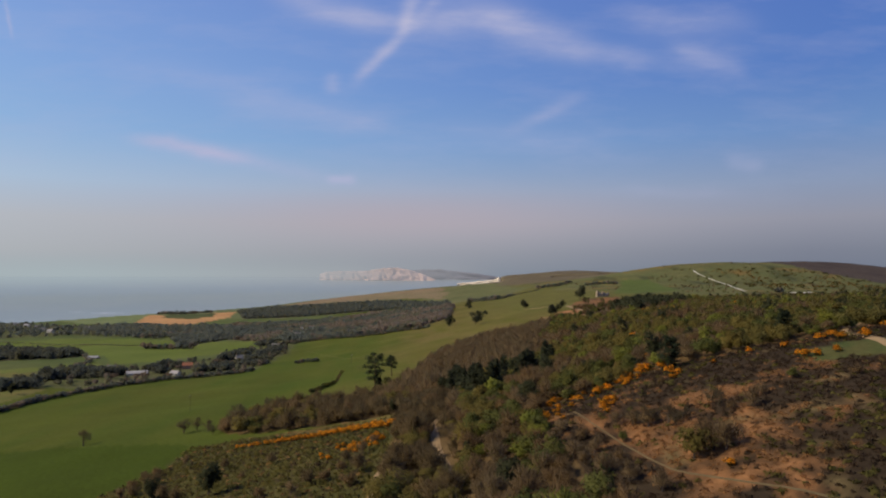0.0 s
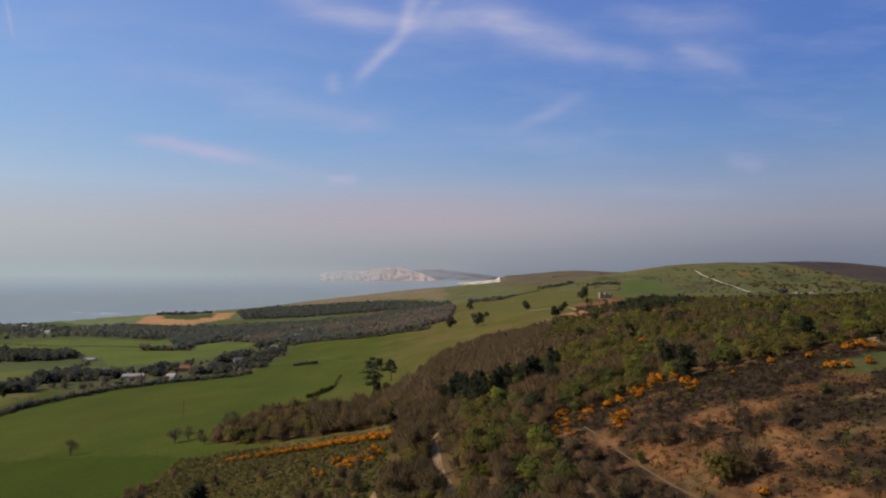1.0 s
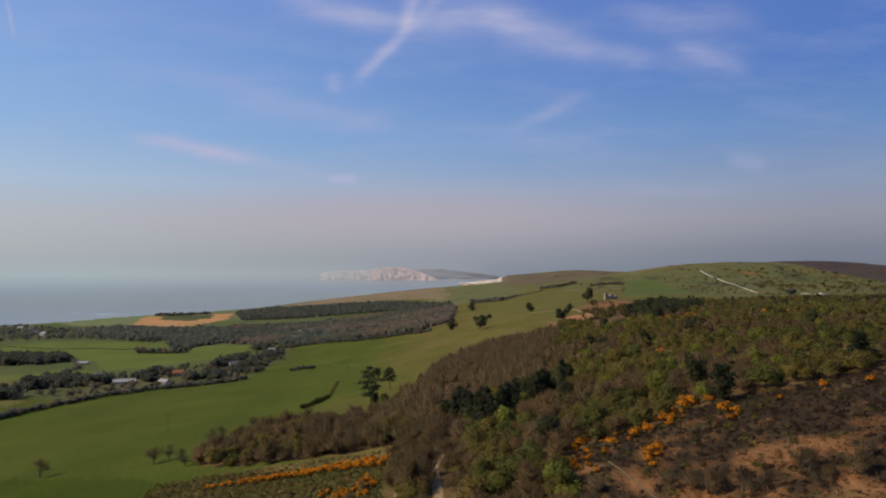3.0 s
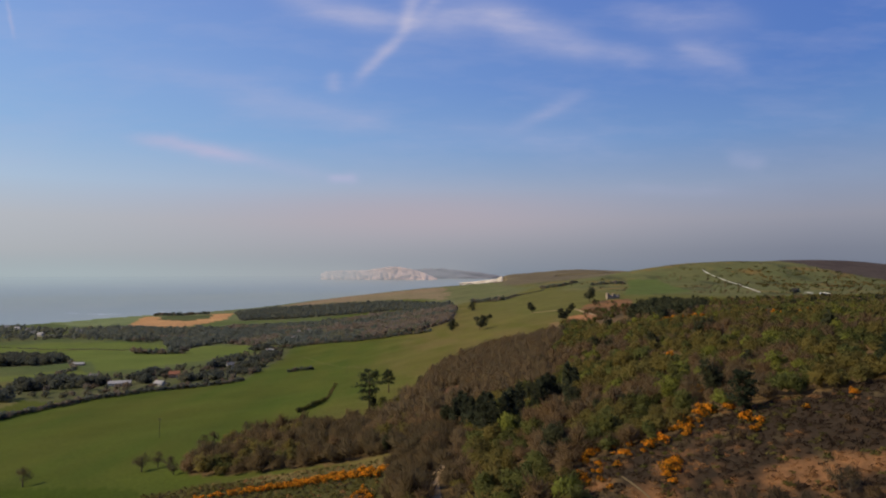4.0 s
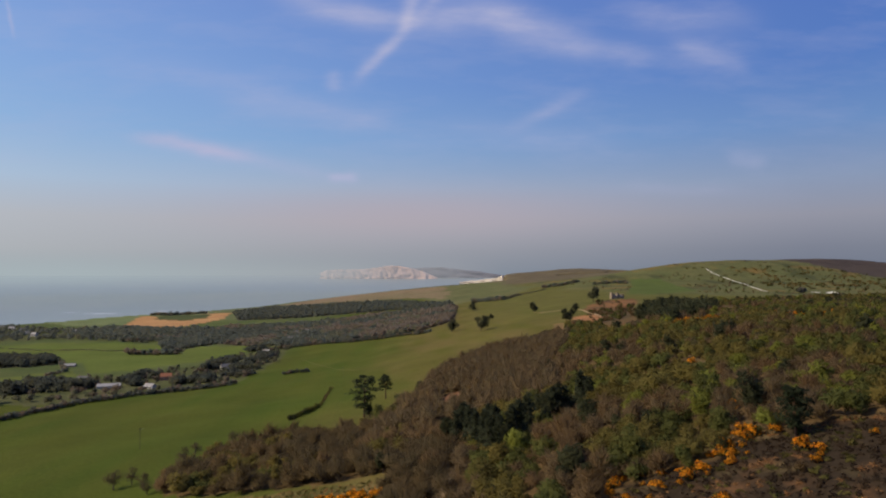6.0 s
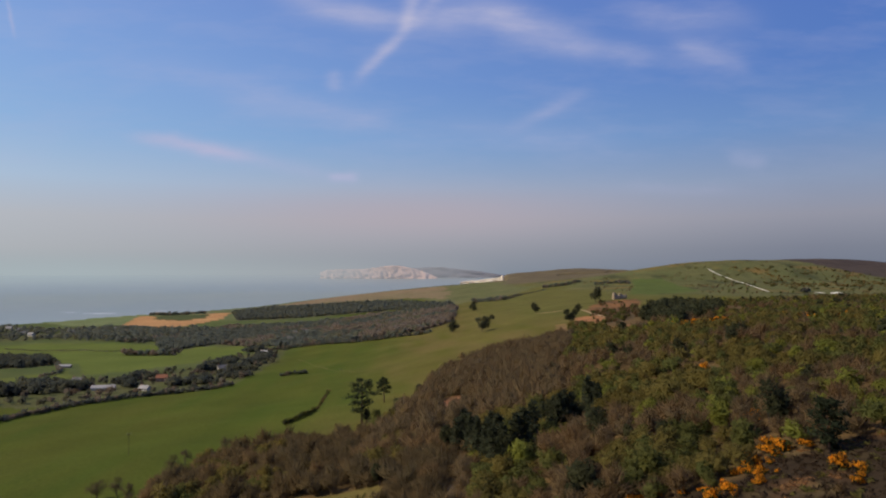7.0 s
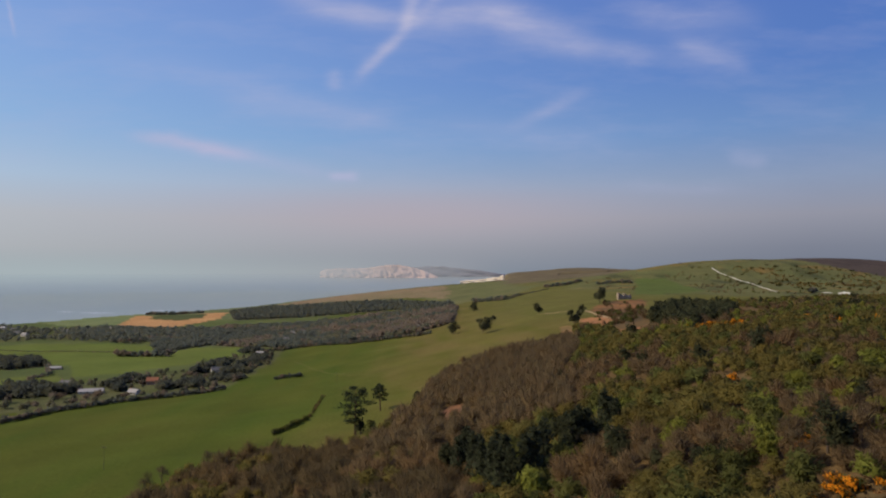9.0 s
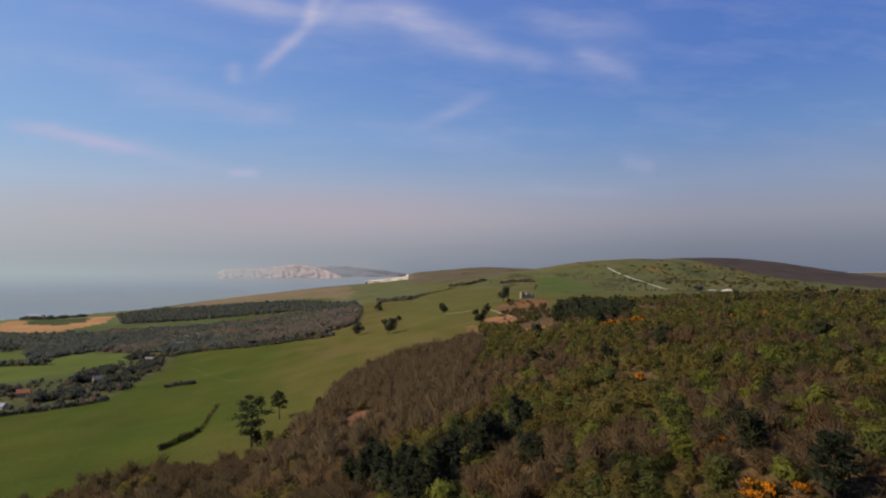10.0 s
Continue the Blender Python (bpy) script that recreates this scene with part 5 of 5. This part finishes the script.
for k, (x, y, s) in enumerate([(27, 168, 0.7), (30, 166, 0.8), (25, 168, 0.6), (31, 170, 0.7), (39, 177, 0.9), (42, 174, 0.9), (45, 171, 0.8), (51, 175, 1.1), (56, 184, 1.3), (60, 164, 1.2), (38, 152, 1.2), (40, 153, 1.0), (38, 149, 0.9), (62, 203, 0.9), (52, 181, 1.1), (50, 174, 1.0), (49, 187, 0.9), (46, 187, 0.7), (59, 162, 0.8), (26, 193, 0.8), (33, 181, 0.8), (36, 180, 0.9), (69, 164, 0.8), (23, 170, 0.6), (29, 163, 0.6), (35, 175, 0.6), (48, 178, 0.8), (54, 178, 0.8), (49.5, 172, 0.7), (48, 170.6, 0.6), (44, 169, 0.6), (41.5, 176, 0.5), (57.3, 160, 1.0), (124, 184, 1.6), (128, 188, 1.7), (134, 196, 1.9), (140, 206, 1.9), (147, 214, 1.8), (114, 165, 1.4), (130, 184, 1.6)]):
    plant("gorse", x + 1, y + 1, s * 0.75, k * 2.3, k % 3, count=300, group="gorse on the heath")

for k, (x, y) in enumerate([(23.0, 168.0), (25.3, 170.9), (25.4, 164.8), (27.7, 170.3), (27.8, 163.3), (30.2, 169.0), (30.3, 162.2), (30.4, 157.3), (31.8, 172.0), (34.4, 167.1), (37.8, 170.5), (40.3, 170.4), (42.3, 170.8), (50.0, 178.9), (49.3, 171.3), (53.3, 173.4), (21.1, 164.1), (30.8, 180.5)]):
    plant("gorse", x, y, 0.45 + 0.07 * (k % 5), k * 1.9, k % 3, count=300, label="small gorse bush in flower among heather", group="gorse on the heath")
for k, (x, y) in enumerate([(41.9, 137.0), (42.4, 134.0), (43.9, 133.1), (46.3, 130.8), (46.8, 128.3), (48.4, 128.4), (55.8, 129.6), (55.2, 131.1)]):
    plant("thin_bare", x, y, 0.55 + 0.06 * (k % 4), y, k % 3, label="thin leafless birch on the bracken heath", group="birches on the heath")
for x, y, s in ((52.5, 230, 1.5), (48, 227, 1.2), (56, 235, 1.3), (70, 214, 1.2), (76, 222, 1.1), (84, 240, 1.3), (60, 216, 1.0)):
    plant("lime", x, y, s, x, int(y) % 3, group="scrub on the slope")
tufts = [("olive" if r2.random() < 0.5 else "bracken", 14, x, y, r2.uniform(0.4, 0.9), r2.uniform(0.7, 1.1)) for x, y in zip(*scatter(STRAW_BANK, 1.3, 92)[:2])]
plant_mass("grass_tussocks", "straw-coloured grass tussocks on the bank", tufts, "grass")
soil_bushes = [("bare" if r2.random() < 0.55 else "green", 60, x, y, r2.uniform(0.4, 0.85), r2.uniform(0.7, 1.0)) for x, y in zip(*scatter(BARE_SOIL, 6, 93)[:2])
               if not inside(x, y, SOIL_FACE) and not inside(x, y, SOIL_CUT) and r2.random() < (0.12 if inside(x, y, SOIL_BANK) else 0.9)]
plant_mass("soil_scrub", "dark scrub growing below the bare bank", soil_bushes)

# single trees that stand out
pine(-33.5, 354, 18.0, 1, "tall spreading Scots pine at the wood's edge", 1.35, 0.16, 1.15)
pine(-28, 405, 12.0, 2, "smaller Scots pine at the wood's edge", 1.35, 0.42, 1.1)
pine(63.2, 176, 8.2, 3, "dark young pine among green scrub", 1.3, 0.08, 1.35)
pine(94, 177, 7.8, 4, "dark young pine at the top of the heath", 1.15, 0.08, 1.35)
EVERGREENS = [(3.4, 262.4, 0.98), (5.1, 255.8, 1.02), (7.1, 258.3, 1.19), (8.6, 249.1, 1.12), (10.5, 253.3, 0.98), (11.3, 242.4, 1.08), (12.1, 234.1, 1.09), (13.2, 230.2, 1.0), (14.6, 233.8, 1.17), (15.6, 228.9, 0.98), (17.3, 229.7, 1.07), (19.1, 233.2, 1.11), (10.0, 238.3, 1.08), (13.6, 242.2, 1.13), (21.2, 235.1, 1.17), (30.2, 252.8, 1.17), (31.9, 253.6, 0.96), (32.6, 247.3, 1.07), (34.6, 249.5, 1.09), (36.5, 249.7, 0.96), (38.6, 252.2, 0.88), (42.3, 256.1, 1.17), (44.1, 256.8, 0.96), (43.9, 251.5, 0.98), (24.6, 242.2, 1.15), (31.6, 245.5, 1.06)]
for k, (x, y, s) in enumerate(EVERGREENS):
    plant("conifer" if k % 5 else "dark", x, y, s * (1.0 if k % 5 else 1.25), x, k % 3, group="clump of evergreens")
for x, y, s in ((52, 207, 0.8), (48, 209, 0.75), (43, 229, 0.8), (109, 281, 0.8), (8, 152, 0.7), (-15, 237, 0.9), (-57, 165, 1.25), (-74, 172, 0.95), (-31, 352, 0.95), (-27, 354, 0.75), (-10, 407, 0.9), (-12, 158, 0.6)):
    plant("dark", x, y, s, x, int(x) % 3)
for x, y, s, k in ((15, 765, 1.35, 0), (41, 698, 1.6, 1), (59, 806, 0.8, 2), (51, 1059, 1.5, 0), (106, 782, 1.3, 1), (108, 612, 0.95, 2), (112, 622, 0.7, 0), (126, 672, 0.75, 1), (121, 690, 0.75, 2), (140, 728, 0.8, 0), (184, 836, 1.9, 1)):
    plant("pasture_tree", x, y, s, x, k, group="trees on the down")
plant("thin_bare", -144, 269, 1.2, 0, 0, label="small lone leafless tree in the pasture")
for x, y, s, k in ((-104, 271, 1.25, 1), (-100, 275, 1.0, 2), (-93, 268, 0.9, 0), (-88, 259, 0.8, 1), (-93, 300, 1.1, 2), (-94, 314, 1.0, 0), (-87, 338, 1.1, 1)):
    plant("thin_bare", x, y, s, y, k, label="thin leafless tree at the field's edge", group="thin trees at the field's edge")
plant("bud", 44, 112, 1.35, 0, 0, label="lone bushy tree in bud on the bracken heath")
plant("bare", 47.5, 112.5, 1.3, 0, 1, label="leafless brown bush beside a budding tree")
for x, y, s, k in ((49, 111, 1.2, 1), (43, 133, 0.9, 2), (41, 137, 0.8, 1), (60, 124, 0.8, 0), (38, 139, 0.7, 0), (64, 128, 0.6, 1)):
    plant("grey_bare", x, y, s, x, k, label="thin leafless birch on the bracken heath", group="birches on the heath")
for x, y, s, k in ((37, 130, 0.5, 0), (34, 121, 0.6, 1), (57, 126, 0.45, 2), (72, 132, 0.5, 0), (80, 124, 0.5, 1), (60, 98, 0.4, 2), (74, 108, 0.45, 0), (84, 112, 0.5, 1), (88, 128, 0.45, 2), (66, 88, 0.5, 0), (70, 152, 0.4, 1), (55, 160, 0.45, 2)):
    plant("bare" if k else "green", x, y, s, y, k, label="low dark bush among heather", group="bushes on the heath")
for k, (x, y, s) in enumerate([(24, 156, 0.7), (28, 148, 0.8), (25, 141, 0.9), (30, 138, 0.7), (27, 130, 1.0), (31, 129, 0.8), (24, 122, 0.9), (30, 118, 1.0), (33, 112, 0.8), (21, 133, 0.8), (27, 112, 0.9), (36, 105, 0.8)]):
    plant("grey_bare" if k % 3 else "bare", x, y, s, y, k % 3, label="thin leafless bush at the edge of the heath", group="bushes at the edge of the heath")
for k, (x, y, s) in enumerate([(126, 600, 0.8), (135, 640, 0.7), (160, 680, 0.9), (175, 690, 1.0), (150, 600, 0.9), (165, 640, 1.1), (185, 720, 0.9), (140, 560, 0.8), (128, 560, 0.7), (172, 760, 0.9), (156, 650, 0.8), (196, 770, 1.0), (120, 545, 0.8), (180, 800, 0.8)]):
    plant("bare" if k % 2 else "green", x, y, s * 0.75, y, k % 3, label="bush growing on bare orange soil", group="bushes on bare soil")
plant("dark", -334, 517, 1.4, 0, 0, label="dark round tree beside the field hedge")

def utility_pole(x, y, high):
    """A wooden pole with a crossarm and insulators."""
    root = new("utility_pole")
    root.matrix_basis = Matrix.Translation(at_ground(x, y, -0.3))
    v, f = tube([(0, 0, 0), (0.03, 0, high * 0.5), (0, 0, high)], (0.09, 0.08, 0.065), 7)
    mesh_object("pole", v, f, BARK).parent = root
    bm = bmesh.new()
    box(bm, -0.9, -0.07, high - 0.7, 0.9, 0.07, high - 0.55)
    bm_object("crossarm", bm, BARK, root)
    for dx in (-0.75, 0.0, 0.75):
        v, f = tube([(dx, 0, high - 0.55), (dx, 0, high - 0.4), (dx, 0, high - 0.3)], (0.05, 0.07, 0.03), 6)
        mesh_object("insulator", v, f, WOODWORK).parent = root
    return tagged(root, "weathered wooden utility pole in the pasture", "pole", "utility poles")


utility_pole(-129, 344, 9.5)
utility_pole(-72, 551, 9.5)
v, f = join([tube([(0, 0, -0.3), (0.1, 0, 1.4), (-0.1, 0.1, 2.9)], (0.28, 0.22, 0.08), 7), tube([(0.05, 0, 1.2), (0.5, 0.1, 2.0)], (0.1, 0.03), 5)])
snag = mesh_object("dead_tree", v, f, plain("bleached_wood", (0.55, 0.50, 0.42), 4.0))
snag.matrix_basis = Matrix.Translation(at_ground(3.5, 199))
tagged(snag, "short bleached dead trunk beside the lane", "dead tree")
plant("grey_bare", 128, 241, 1.3, 0, 1, label="pale-barked leafless birch standing above the scrub")

# ---- buildings ----
mansion(219, 862, 20)
house(-294, 645, 15, 19, 6.5, 2.3, 1.9, RENDERED, PALE_ROOF, "long low building with a pale roof", "barn", 0, 4, 1)
house(-250, 628, -20, 9, 6, 2.6, 2.2, RENDERED, PALE_ROOF, "pale-roofed cottage among dark trees")
house(-262, 690, 10, 10, 6, 4.2, 2.6, BRICK, CLAY, "cottage with an orange clay-tiled roof")
house(-228, 760, 30, 10, 6, 4.4, 2.6, RENDERED, SLATE, "cream-walled cottage among trees")
house(-228, 925, 0, 10, 6, 2.8, 2.0, RENDERED, PALE_ROOF, "white-walled house at the lane's end")
house(-347, 700, -10, 10, 6, 3.6, 2.4, STONE, SLATE, "slate-roofed cottage in the hamlet")
house(-321, 657, 40, 10, 7, 3.8, 2.6, STONE, SLATE, "stone cottage with slate roof")
house(-443.8, 848.4, 10, 13, 6, 2.4, 1.8, STONE, PALE_ROOF, "long pale-roofed shed beside a copse", "barn", 0, 4, 1)
for x, y in [(-303.9, 1247.9), (-240.7, 1174.5), (-225.0, 1177.9), (-227.6, 1073.1)]:
    house(x, y, -10, 11, 7, 4.6, 2.8, RENDERED, SLATE, "pale house half hidden in the wood")
r2 = np.random.default_rng(99)
hedge([(560, 1070), (572, 1085), (584, 1100)], 6.0, "dark bushes beside the chalk pit", seed=84, step=4)
for k, (x, y) in enumerate([(-900, 1440), (-850, 1400), (-800, 1330), (-760, 1290), (-720, 1350), (-690, 1300), (-640, 1370), (-600, 1330), (-560, 1300), (-520, 1240), (-700, 1400), (-950, 1480)]):
    house(x, y, r2.uniform(-40, 40), r2.uniform(9, 14), 7, 4.2, 2.8, RENDERED, SLATE if k % 3 else PALE_ROOF, "pale house with slate roof in the far village" if k % 3 else "pale house with light roof in the far village")
